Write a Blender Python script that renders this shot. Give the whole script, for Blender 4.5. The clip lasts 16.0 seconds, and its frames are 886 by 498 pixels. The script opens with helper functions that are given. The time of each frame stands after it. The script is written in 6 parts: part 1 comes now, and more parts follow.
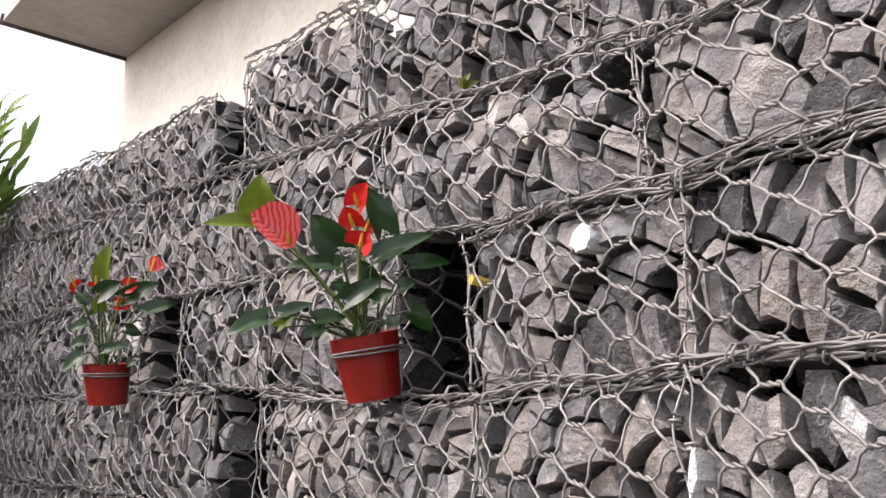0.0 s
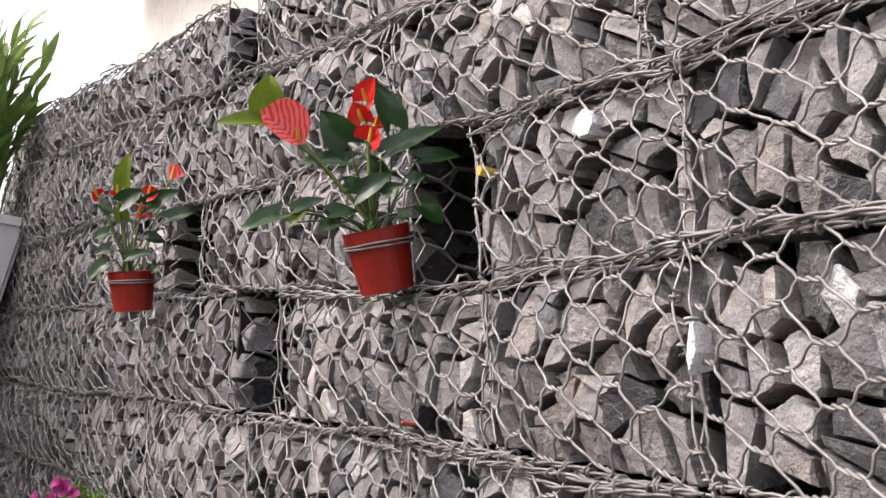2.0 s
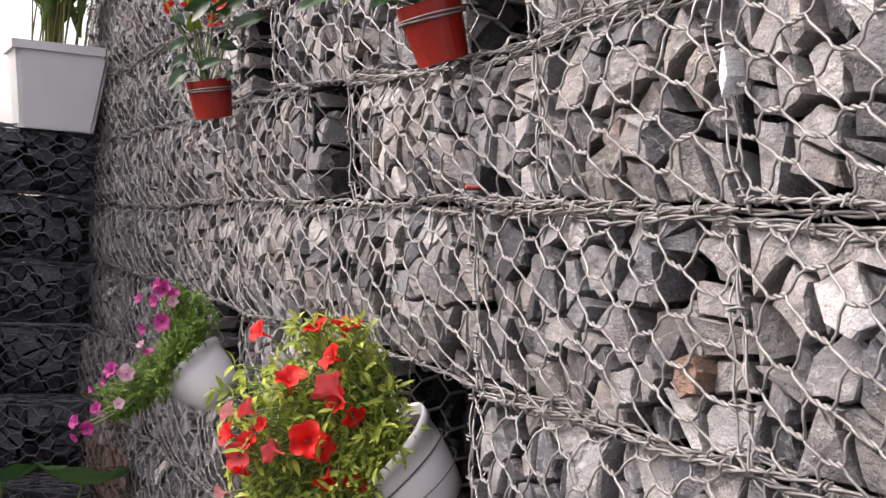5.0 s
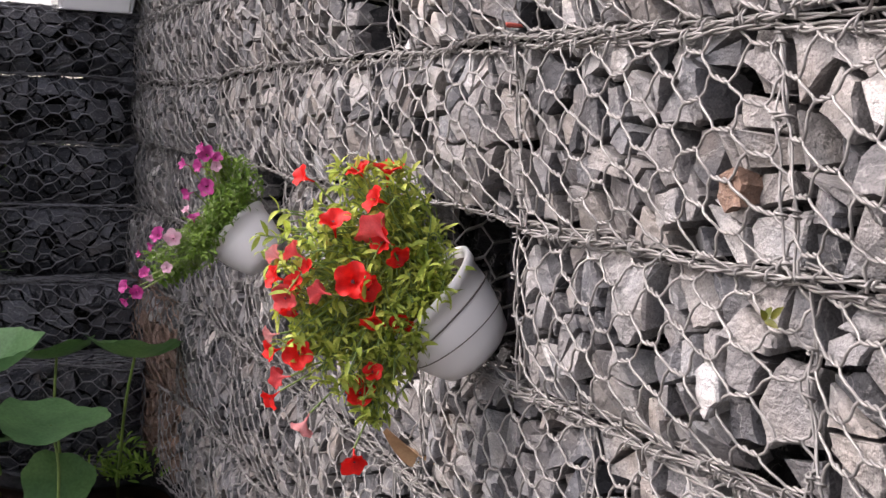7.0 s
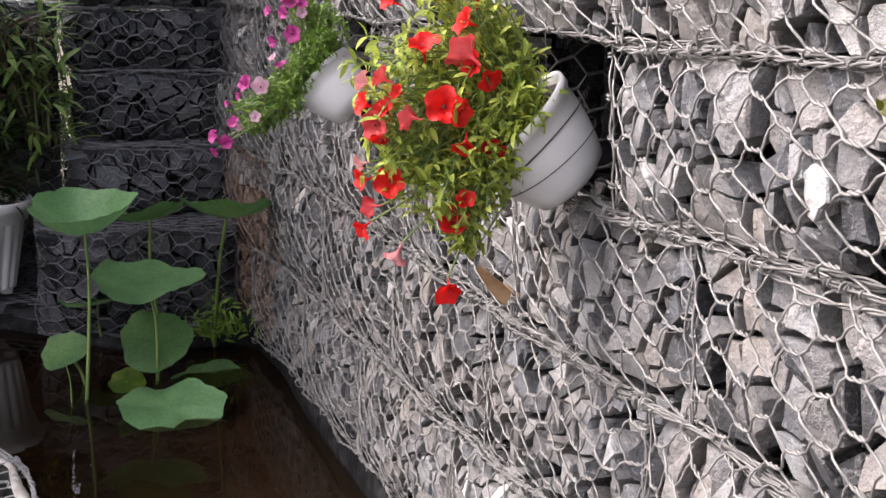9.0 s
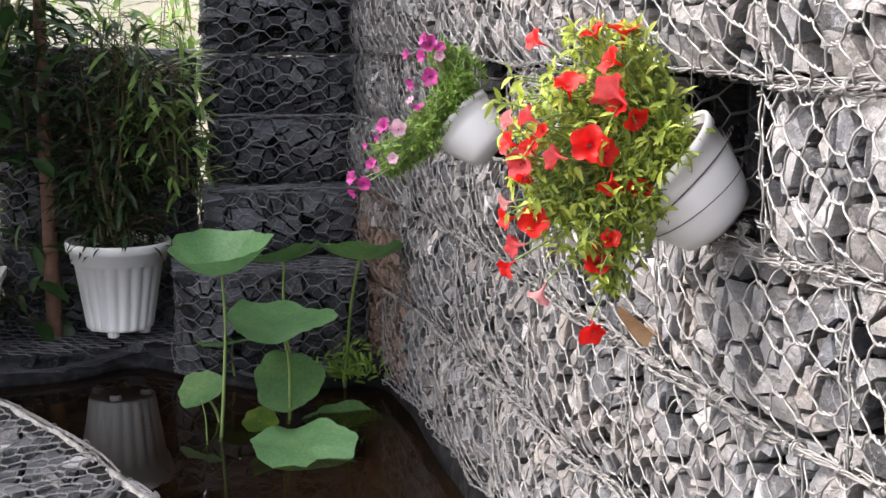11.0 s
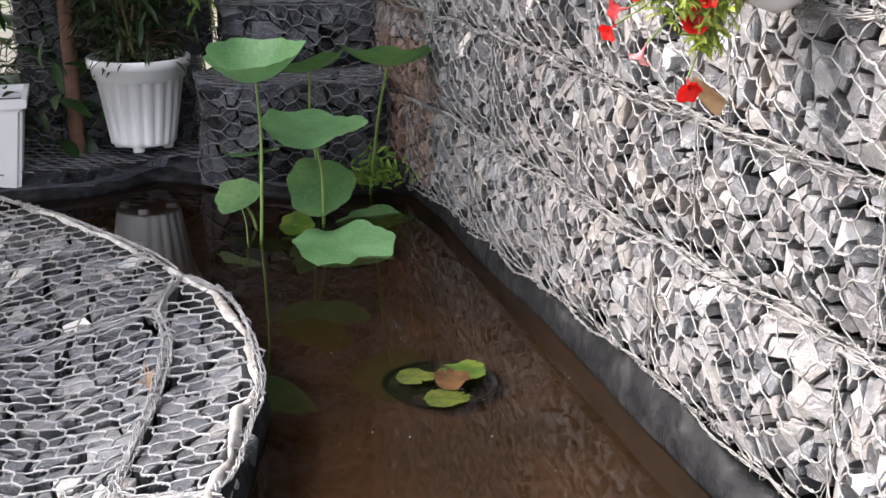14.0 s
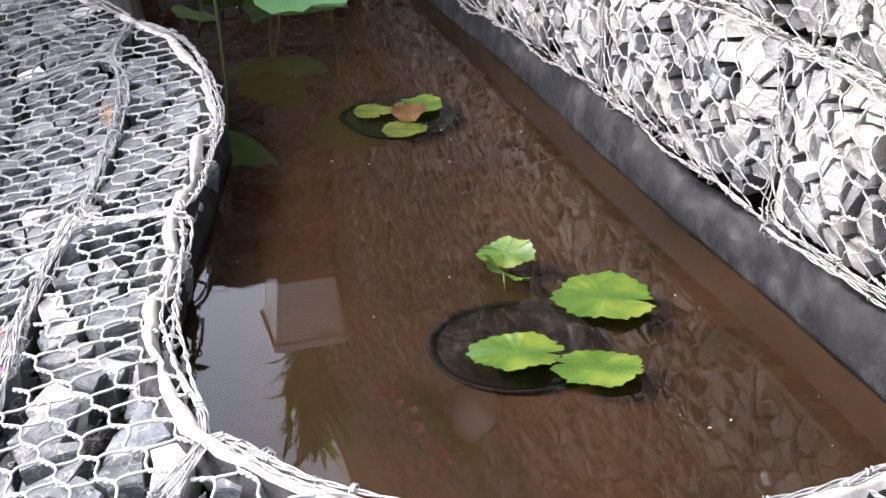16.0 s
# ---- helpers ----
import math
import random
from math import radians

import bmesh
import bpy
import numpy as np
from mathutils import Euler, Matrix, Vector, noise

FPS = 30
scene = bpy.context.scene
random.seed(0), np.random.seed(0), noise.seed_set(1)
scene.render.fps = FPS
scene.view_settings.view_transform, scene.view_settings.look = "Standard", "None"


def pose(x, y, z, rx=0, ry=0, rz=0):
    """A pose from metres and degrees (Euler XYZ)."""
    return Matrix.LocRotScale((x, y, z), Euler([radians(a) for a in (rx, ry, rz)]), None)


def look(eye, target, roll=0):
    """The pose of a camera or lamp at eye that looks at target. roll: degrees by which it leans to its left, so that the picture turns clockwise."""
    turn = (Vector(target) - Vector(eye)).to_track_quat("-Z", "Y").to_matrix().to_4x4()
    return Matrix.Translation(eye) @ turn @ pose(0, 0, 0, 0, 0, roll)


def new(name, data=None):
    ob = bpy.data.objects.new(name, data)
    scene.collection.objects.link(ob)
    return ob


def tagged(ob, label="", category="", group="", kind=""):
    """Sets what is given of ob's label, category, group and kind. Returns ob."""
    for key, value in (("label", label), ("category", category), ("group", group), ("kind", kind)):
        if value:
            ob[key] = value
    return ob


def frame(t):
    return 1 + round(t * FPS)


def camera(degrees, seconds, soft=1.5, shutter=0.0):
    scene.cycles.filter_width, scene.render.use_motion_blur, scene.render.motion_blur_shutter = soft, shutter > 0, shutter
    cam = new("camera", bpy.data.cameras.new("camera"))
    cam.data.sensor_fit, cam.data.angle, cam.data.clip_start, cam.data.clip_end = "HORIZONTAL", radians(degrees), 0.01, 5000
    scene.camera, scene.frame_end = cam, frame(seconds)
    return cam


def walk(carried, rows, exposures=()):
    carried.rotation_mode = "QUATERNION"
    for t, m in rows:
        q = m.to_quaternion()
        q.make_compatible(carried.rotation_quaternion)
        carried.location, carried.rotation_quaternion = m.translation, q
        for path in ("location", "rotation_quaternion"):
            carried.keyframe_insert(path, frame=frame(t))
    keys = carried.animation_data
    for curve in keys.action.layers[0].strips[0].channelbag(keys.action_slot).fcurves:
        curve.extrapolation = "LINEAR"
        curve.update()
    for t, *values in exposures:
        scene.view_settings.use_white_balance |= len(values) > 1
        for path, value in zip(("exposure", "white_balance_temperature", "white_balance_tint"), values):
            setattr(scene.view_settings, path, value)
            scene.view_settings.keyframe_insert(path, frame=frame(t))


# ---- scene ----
cam = camera(37.5, 16.0)
PATH = [
    (0, (0.536, 0.001, 1.504), (-0.006, 1.894, 1.856), 9.0),
    (0.5, (0.542, 0.003, 1.496), (-0.001, 1.902, 1.814), 8.9),
    (1, (0.549, 0.008, 1.492), (-0.016, 1.906, 1.775), 9.0),
    (1.5, (0.555, 0.003, 1.485), (-0.024, 1.899, 1.748), 8.5),
    (2, (0.571, -0.01, 1.475), (-0.001, 1.894, 1.693), 7.8),
    (2.5, (0.592, -0.018, 1.466), (-0.005, 1.884, 1.628), 7.5),
    (3, (0.612, -0.026, 1.451), (0.023, 1.883, 1.539), 6.6),
    (3.5, (0.625, -0.037, 1.442), (0.004, 1.863, 1.478), 6.0),
    (4, (0.639, -0.046, 1.429), (-0.026, 1.84, 1.439), 5.1),
    (4.2, (0.643, -0.045, 1.421), (-0.035, 1.837, 1.415), 4.9),
    (6.3, (0.647, -0.072, 1.357), (-0.04, 1.8, 1.206), 3.3),
    (6.5, (0.646, -0.072, 1.346), (-0.054, 1.794, 1.177), 3.4),
    (7, (0.652, -0.053, 1.321), (-0.084, 1.793, 1.095), 2.9),
    (7.5, (0.655, -0.037, 1.298), (-0.097, 1.79, 0.99), 2.3),
    (8, (0.658, -0.032, 1.279), (-0.113, 1.783, 0.942), 1.9),
    (8.5, (0.65, -0.025, 1.255), (-0.168, 1.766, 0.904), 1.5),
    (9, (0.637, -0.03, 1.239), (-0.203, 1.738, 0.829), 1.4),
    (9.2, (0.635, -0.029, 1.245), (-0.227, 1.731, 0.849), 1.1),
    (11.3, (0.604, -0.048, 1.223), (-0.423, 1.633, 0.878), 0.9),
    (11.5, (0.602, -0.048, 1.219), (-0.439, 1.622, 0.862), 0.8),
    (12, (0.602, -0.072, 1.214), (-0.473, 1.567, 0.812), 0.1),
    (12.5, (0.58, -0.104, 1.199), (-0.467, 1.543, 0.761), 0.5),
    (13, (0.53, -0.165, 1.191), (-0.463, 1.504, 0.71), 0.7),
    (13.5, (0.494, -0.228, 1.173), (-0.465, 1.448, 0.652), 0.5),
    (14, (0.492, -0.28, 1.147), (-0.433, 1.394, 0.563), -0.1),
    (14.5, (0.498, -0.313, 1.123), (-0.386, 1.352, 0.453), -0.3),
    (15, (0.512, -0.334, 1.099), (-0.375, 1.307, 0.377), -0.8),
    (15.5, (0.525, -0.346, 1.07), (-0.343, 1.275, 0.284), -0.7),
    (16, (0.536, -0.352, 1.04), (-0.282, 1.245, 0.158), -0.9),
]
walk(cam, [(t, look(eye, target, roll)) for t, eye, target, roll in PATH],
     [(0, 0.38, 6750, 18), (4, 0.56, 6750, 19), (7, 0.65, 6700, 20), (9, 0.9, 6600, 18), (12.5, 1.52, 6550, 13), (14.5, 1.65, 6450, 14), (16, 1.9, 6250, 14)])
# ---- world and light ----
K = 1.25  # the plan below is drawn in units of 1.25 m

world = bpy.data.worlds.new("sky")
scene.world = world
world.use_nodes = True
wn = world.node_tree.nodes
sky = wn.new("ShaderNodeTexSky")
sky.sky_type, sky.sun_disc = "NISHITA", False
sky.sun_elevation, sky.sun_rotation = radians(44), radians(-109)
sky.dust_density, sky.air_density = 4.0, 0.8
wn["Background"].inputs[1].default_value = 0.15
haze = wn.new("ShaderNodeHueSaturation")  # a bright hazy sky, nearly white
haze.inputs["Saturation"].default_value, haze.inputs["Value"].default_value = 0.35, 2.2
world.node_tree.links.new(sky.outputs[0], haze.inputs["Color"])
world.node_tree.links.new(haze.outputs[0], wn["Background"].inputs[0])
sun = new("sun", bpy.data.lights.new("sun", "SUN"))
sun.data.energy, sun.data.angle, sun.data.color = 1.3, radians(12), (1.0, 0.95, 0.88)
sun.matrix_world = look((-2.7, -0.94, 2.8), (0, 0, 0))

# ---- materials ----


def shader(name, rough=0.6, metal=0.0):
    m = bpy.data.materials.new(name)
    m.use_nodes = True
    p = m.node_tree.nodes["Principled BSDF"]
    p.inputs["Roughness"].default_value, p.inputs["Metallic"].default_value = rough, metal
    return m, p, m.node_tree.nodes, m.node_tree.links


def ramp(nodes, links, source, stops):
    r = nodes.new("ShaderNodeValToRGB")
    while len(r.color_ramp.elements) < len(stops):
        r.color_ramp.elements.new(0.5)
    for e, (at, c) in zip(r.color_ramp.elements, stops):
        e.position, e.color = at, (*c, 1)
    links.new(source, r.inputs[0])
    return r.outputs[0]


def texture(nodes, links, scale, detail=4.0, coords="Object", stretch=None):
    n = nodes.new("ShaderNodeTexNoise")
    n.inputs["Scale"].default_value, n.inputs["Detail"].default_value = scale, detail
    if coords == "World":  # so that no two pieces show the same patch
        vec = nodes.new("ShaderNodeNewGeometry").outputs["Position"]
    else:
        vec = nodes.new("ShaderNodeTexCoord").outputs[coords]
    if stretch:
        mp = nodes.new("ShaderNodeMapping")
        mp.inputs["Scale"].default_value = stretch
        links.new(vec, mp.inputs[0])
        vec = mp.outputs[0]
    links.new(vec, n.inputs["Vector"])
    return n.outputs["Fac"]


def mixed(nodes, links, fac, a, b, blend="MIX"):
    mx = nodes.new("ShaderNodeMix")
    mx.data_type, mx.blend_type = "RGBA", blend
    for value, socket in ((fac, mx.inputs[0]), (a, mx.inputs[6]), (b, mx.inputs[7])):
        if isinstance(value, (int, float)):
            socket.default_value = value
        elif isinstance(value, tuple):
            socket.default_value = (*value, 1)
        else:
            links.new(value, socket)
    return mx.outputs[2]


def bumped(nodes, links, p, height, strength=0.3, distance=0.003):
    b = nodes.new("ShaderNodeBump")
    b.inputs["Strength"].default_value, b.inputs["Distance"].default_value = strength, distance
    links.new(height, b.inputs["Height"])
    links.new(b.outputs[0], p.inputs["Normal"])


def stone_material(name, stops, vein=0.28, rough=0.75, rust=0.35):
    m, p, nodes, links = shader(name, rough)
    p.inputs["Specular IOR Level"].default_value = 0.35
    info = nodes.new("ShaderNodeObjectInfo")
    base = ramp(nodes, links, info.outputs["Random"], stops)
    if name == "shaded_slate_chips":  # one mesh holds many chips
        base = ramp(nodes, links, nodes.new("ShaderNodeNewGeometry").outputs["Random Per Island"], stops)
    big = texture(nodes, links, 14, 5, "World")
    fine = texture(nodes, links, 420, 8, "World")
    grit = texture(nodes, links, 75, 10, "World", stretch=(1.0, 1.1, 1.5))
    stain = texture(nodes, links, 7, 5, "World")
    hue = texture(nodes, links, 9, 2, "World")
    c = mixed(nodes, links, 1.0, base, ramp(nodes, links, big, [(0.32, (0.78, 0.78, 0.8)), (0.68, (1.08, 1.07, 1.06))]), "MULTIPLY")
    c = mixed(nodes, links, 1.0, c, ramp(nodes, links, hue, [(0.35, (0.95, 0.99, 1.03)), (0.65, (1.04, 1.0, 0.96))]), "MULTIPLY")
    c = mixed(nodes, links, 1.0, c, ramp(nodes, links, fine, [(0.36, (0.72, 0.72, 0.73)), (0.5, (0.97, 0.97, 0.97)), (0.66, (1.12, 1.11, 1.1))]), "MULTIPLY")
    c = mixed(nodes, links, ramp(nodes, links, stain, [(0.62, (0, 0, 0)), (0.78, (rust, rust, rust))]), c, (0.21, 0.135, 0.085))
    c = mixed(nodes, links, ramp(nodes, links, grit, [(0.62, (0, 0, 0)), (0.7, (vein, vein, vein))]), c, (0.5, 0.485, 0.47))
    line = ramp(nodes, links, texture(nodes, links, 17, 4, "World"), [(0.488, (0, 0, 0)), (0.5, (vein, vein, vein)), (0.512, (0, 0, 0))])
    c = mixed(nodes, links, line, c, (0.55, 0.54, 0.52))
    links.new(c, p.inputs["Base Color"])
    mx = nodes.new("ShaderNodeMath")
    mx.operation = "MULTIPLY_ADD"
    links.new(fine, mx.inputs[0])
    mx.inputs[1].default_value = 0.3
    links.new(grit, mx.inputs[2])
    bumped(nodes, links, p, mx.outputs[0], 0.75, 0.011)
    return m


STONE = stone_material("slate_stone", [(0.0, (0.04, 0.041, 0.045)), (0.14, (0.1, 0.1, 0.105)), (0.3, (0.175, 0.172, 0.174)), (0.55, (0.24, 0.232, 0.229)), (0.75, (0.26, 0.24, 0.225)), (0.92, (0.285, 0.28, 0.278)), (1.0, (0.35, 0.343, 0.336))])
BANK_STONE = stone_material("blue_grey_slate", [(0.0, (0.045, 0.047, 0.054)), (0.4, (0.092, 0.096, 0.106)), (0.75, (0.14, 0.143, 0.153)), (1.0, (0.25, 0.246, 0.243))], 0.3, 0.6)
QUARTZ = stone_material("pale_quartz", [(0.0, (0.42, 0.405, 0.39)), (1.0, (0.62, 0.6, 0.58))], 0.5)
RUSTY = stone_material("rust_stained_slate", [(0.0, (0.12, 0.075, 0.055)), (0.6, (0.22, 0.145, 0.11)), (1.0, (0.28, 0.22, 0.19))], 0.2)
# Slate with shade put into its colour, for cores and the far ledge.
DARK = stone_material("shaded_slate", [(0.0, (0.012, 0.013, 0.016)), (0.5, (0.028, 0.03, 0.036)), (1.0, (0.085, 0.086, 0.1))], 0.18, 0.6)
# Slate of the far steps, its colour darkened to stand for their shade.
STEP_STONE = stone_material("shaded_blue_slate", [(0.0, (0.02, 0.022, 0.027)), (0.5, (0.046, 0.049, 0.057)), (1.0, (0.12, 0.122, 0.134))], 0.2, 0.6)
# Slate of the recesses, near-black in place of the shade inside them.
RECESS_SHADE_STONE = stone_material("shaded_recess_slate", [(0.0, (0.004, 0.004, 0.005)), (1.0, (0.012, 0.012, 0.014))], 0.04, 0.7, 0.05)


# Chips coloured far darker than the stones, as crevice shade.
CHIPS = stone_material("shaded_slate_chips", [(0.0, (0.008, 0.008, 0.009)), (1.0, (0.03, 0.029, 0.029))])


def wire_material(name, low, high, rough, metal):
    m, p, nodes, links = shader(name, rough, metal)
    n = texture(nodes, links, 40, 5)
    links.new(ramp(nodes, links, n, [(0.3, low), (0.7, high)]), p.inputs["Base Color"])
    bumped(nodes, links, p, texture(nodes, links, 400, 2), 0.2, 0.001)
    return m


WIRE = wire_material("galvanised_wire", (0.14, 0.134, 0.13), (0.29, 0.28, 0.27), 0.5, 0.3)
# The galvanised wire made lighter, as light on the near bank.
BANKWIRE = wire_material("lit_galvanised_wire", (0.175, 0.172, 0.172), (0.32, 0.313, 0.313), 0.6, 0.2)
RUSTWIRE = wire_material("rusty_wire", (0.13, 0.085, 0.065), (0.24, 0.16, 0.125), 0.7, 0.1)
# The galvanised wire made darker, as shade in recesses and at the far end.
SHADEWIRE = wire_material("shaded_wire", (0.10, 0.10, 0.11), (0.22, 0.22, 0.23), 0.6, 0.3)


def plain(name, low, high, rough=0.5, scale=12.0, bump=0.15, metal=0.0, detail=5.0, fine=True):
    m, p, nodes, links = shader(name, rough, metal)
    n = texture(nodes, links, scale, detail)
    c = ramp(nodes, links, n, [(0.3, low), (0.7, high)])
    if fine:
        c = mixed(nodes, links, 1.0, c, ramp(nodes, links, texture(nodes, links, scale * 9, 3), [(0.3, (0.86, 0.86, 0.86)), (0.6, (1, 1, 1))]), "MULTIPLY")
    links.new(c, p.inputs["Base Color"])
    if bump:
        bumped(nodes, links, p, n, bump, 0.004)
    return m


def leaf_material(name, low, high, rough=0.4, scale=9.0, glow=0.25, shine=0.35):
    m, p, nodes, links = shader(name, rough)
    p.inputs["Specular IOR Level"].default_value = shine
    n = texture(nodes, links, scale, 4)
    c = ramp(nodes, links, n, [(0.3, low), (0.7, high)])
    fine = texture(nodes, links, scale * 14, 3)
    c = mixed(nodes, links, 1.0, c, ramp(nodes, links, fine, [(0.3, (0.75, 0.75, 0.75)), (0.65, (1, 1, 1))]), "MULTIPLY")
    each = nodes.new("ShaderNodeNewGeometry").outputs["Random Per Island"]  # no two leaves alike
    c = mixed(nodes, links, 1.0, c, ramp(nodes, links, each, [(0.0, (0.62, 0.66, 0.62)), (1.0, (1.15, 1.1, 1.1))]), "MULTIPLY")
    links.new(c, p.inputs["Base Color"])
    bumped(nodes, links, p, fine, 0.15, 0.002)
    t = nodes.new("ShaderNodeBsdfTranslucent")
    links.new(c, t.inputs[0])
    mix = nodes.new("ShaderNodeMixShader")
    mix.inputs[0].default_value = glow
    links.new(p.outputs[0], mix.inputs[1])
    links.new(t.outputs[0], mix.inputs[2])
    links.new(mix.outputs[0], nodes["Material Output"].inputs[0])
    return m


def liner_material():
    m, p, nodes, links = shader("black_pond_liner", 0.7)
    p.inputs["Specular IOR Level"].default_value = 0.2
    n = texture(nodes, links, 17, 14, stretch=(1, 1, 1.3))
    c = ramp(nodes, links, n, [(0.4, (0.004, 0.004, 0.005)), (0.52, (0.009, 0.009, 0.01)), (0.66, (0.022, 0.021, 0.022)), (0.84, (0.05, 0.047, 0.045))])
    links.new(c, p.inputs["Base Color"])
    bumped(nodes, links, p, texture(nodes, links, 22, 8), 0.9, 0.014)
    return m


def lily_material(name, low, high, rough, scale, glow):
    """A pad with paler ribs, brown specks and a browned edge here and there."""
    m = leaf_material(name, low, high, rough, scale, glow)
    nodes, links = m.node_tree.nodes, m.node_tree.links
    p = nodes["Principled BSDF"]
    c = p.inputs["Base Color"].links[0].from_socket
    speck = texture(nodes, links, 55, 3)
    blotch = texture(nodes, links, 20, 4)
    c = mixed(nodes, links, ramp(nodes, links, blotch, [(0.5, (0, 0, 0)), (0.72, (0.6, 0.6, 0.6))]), c, (0.14, 0.15, 0.02))
    c = mixed(nodes, links, ramp(nodes, links, speck, [(0.68, (0, 0, 0)), (0.74, (0.9, 0.9, 0.9))]), c, (0.06, 0.035, 0.012))
    links.new(c, p.inputs["Base Color"])
    return m


LINER = liner_material()
FOLD = plain("pale_sheet_edge", (0.17, 0.15, 0.13), (0.46, 0.44, 0.41), 0.6, 32, 0.6)
GROUND = plain("damp_soil", (0.02, 0.017, 0.014), (0.07, 0.06, 0.05), 0.9, 8, 0.6)
MUD = plain("pond_mud", (0.017, 0.0096, 0.0052), (0.052, 0.0275, 0.0138), 0.9, 3, 0.4)
PLASTER = plain("cream_plaster", (0.76, 0.71, 0.62), (0.87, 0.83, 0.75), 0.8, 2.5, 0.1)
CONCRETE = plain("grey_soffit", (0.30, 0.28, 0.26), (0.42, 0.395, 0.37), 0.8, 2, 0.2)
IRON = plain("dark_edge", (0.05, 0.045, 0.04), (0.12, 0.1, 0.09), 0.7, 6, 0.2)
RED_POT = plain("red_plastic", (0.2, 0.011, 0.006), (0.31, 0.02, 0.011), 0.32, 9, 0.1)
WHITE_POT = plain("white_plastic", (0.7, 0.69, 0.68), (0.78, 0.77, 0.76), 0.35, 5, 0.03, fine=False)
SOIL = plain("potting_soil", (0.015, 0.01, 0.007), (0.06, 0.04, 0.028), 0.95, 40, 0.8)
BARK = plain("reddish_bark", (0.085, 0.042, 0.027), (0.19, 0.098, 0.062), 0.8, 18, 0.6)
CANE = plain("green_cane", (0.16, 0.17, 0.05), (0.30, 0.28, 0.10), 0.5, 10, 0.2)
DARK_CANE = plain("dark_cane", (0.05, 0.05, 0.02), (0.13, 0.12, 0.05), 0.6, 10, 0.2)
STEM = plain("green_stem", (0.10, 0.17, 0.035), (0.18, 0.26, 0.06), 0.5, 14, 0.1)


def water_material():
    m, p, nodes, links = shader("murky_water", 0.015)
    p.inputs["IOR"].default_value = 1.33
    p.inputs["Transmission Weight"].default_value = 1.0
    n = texture(nodes, links, 1.6, 3)
    links.new(ramp(nodes, links, n, [(0.35, (0.19, 0.135, 0.075)), (0.65, (0.29, 0.18, 0.095))]), p.inputs["Base Color"])
    bumped(nodes, links, p, texture(nodes, links, 4, 2), 0.006, 0.004)
    return m


WATER = water_material()

# ---- building helpers ----


def P(u, n, z):
    """Plan place: u along the long wall away from the camera, n into that wall, z over the water."""
    return Vector((-0.694 * u + 0.72 * n, 0.72 * u + 0.694 * n, z))


def tree_of(ob, parent):
    if parent is not None:
        ob.parent = parent
        ob.matrix_parent_inverse = Matrix.Identity(4)
    return ob


def spot(name, at, label="", category="", group="", kind=""):
    """An Empty at the base of a thing, at a plan place."""
    ob = new(name)
    ob.location = Vector(at) * K
    ob.empty_display_size = 0.02
    return tagged(ob, label, category, group, kind)


def origin(parent):
    if parent is None:
        return Vector((0, 0, 0))
    o = parent.location.copy()
    return o + origin(parent.parent) if parent.parent else o


def solid(name, verts, faces, material, parent=None, centre=None, smooth=False, label=""):
    """A mesh from plan places, as a part of a thing or on its own."""
    v = np.asarray(verts, float) * K
    at = Vector(centre) * K if centre is not None else (origin(parent) if parent else Vector((0, 0, 0)))
    me = bpy.data.meshes.new(name)
    v = v - np.array(at)
    if isinstance(faces, np.ndarray):
        me.vertices.add(len(v))
        me.vertices.foreach_set("co", v.astype(np.float32).ravel())
        k = faces.shape[1]
        me.loops.add(faces.size)
        me.loops.foreach_set("vertex_index", faces.astype(np.int32).ravel())
        me.polygons.add(len(faces))
        me.polygons.foreach_set("loop_start", np.arange(0, faces.size, k, dtype=np.int32))
        me.update(calc_edges=True)
    else:
        me.from_pydata(v.tolist(), [], faces)
        me.update()
    if smooth:
        me.polygons.foreach_set("use_smooth", np.ones(len(me.polygons), dtype=bool))
    me.materials.append(material)
    ob = new(name, me)
    tree_of(ob, parent)
    ob.location = at - (origin(parent) if parent else Vector((0, 0, 0)))
    if label:
        ob["label"] = label
    return ob


def part(name, bm, material, parent=None, label="", smooth=False):
    """A bmesh in plan places as one mesh under a thing or a part."""
    bm.normal_update()
    me = bpy.data.meshes.new(name)
    at = origin(parent) if parent else Vector((0, 0, 0))
    for v in bm.verts:
        v.co = v.co * K - at
    bm.to_mesh(me)
    bm.free()
    if smooth:
        me.polygons.foreach_set("use_smooth", np.ones(len(me.polygons), dtype=bool))
    me.materials.append(material)
    ob = new(name, me)
    tree_of(ob, parent)
    if label:
        ob["label"] = label
    return ob


def tubes(lines, outs, radius, sides=5):
    """Tubes round polylines of one length: lines (m, k, 3), outs (m, 3) across them. Returns places and quads."""
    lines = np.asarray(lines, float)
    m, k, _ = lines.shape
    outs = np.broadcast_to(np.asarray(outs, float), (m, 3))
    t = np.gradient(lines, axis=1)
    t /= np.linalg.norm(t, axis=2, keepdims=True) + 1e-9
    b = np.cross(t, outs[:, None, :])
    b /= np.linalg.norm(b, axis=2, keepdims=True) + 1e-9
    c = np.cross(b, t)
    ang = np.arange(sides) * 2 * np.pi / sides
    r = np.broadcast_to(np.asarray(radius, float), (m, k))[..., None, None]
    ring = lines[:, :, None, :] + r * (np.cos(ang)[:, None] * b[:, :, None, :] + np.sin(ang)[:, None] * c[:, :, None, :])
    idx = np.arange(m * k * sides).reshape(m, k, sides)
    nxt = np.roll(idx, -1, axis=2)
    quads = np.stack([idx[:, :-1], nxt[:, :-1], nxt[:, 1:], idx[:, 1:]], -1).reshape(-1, 4)
    return ring.reshape(-1, 3), quads


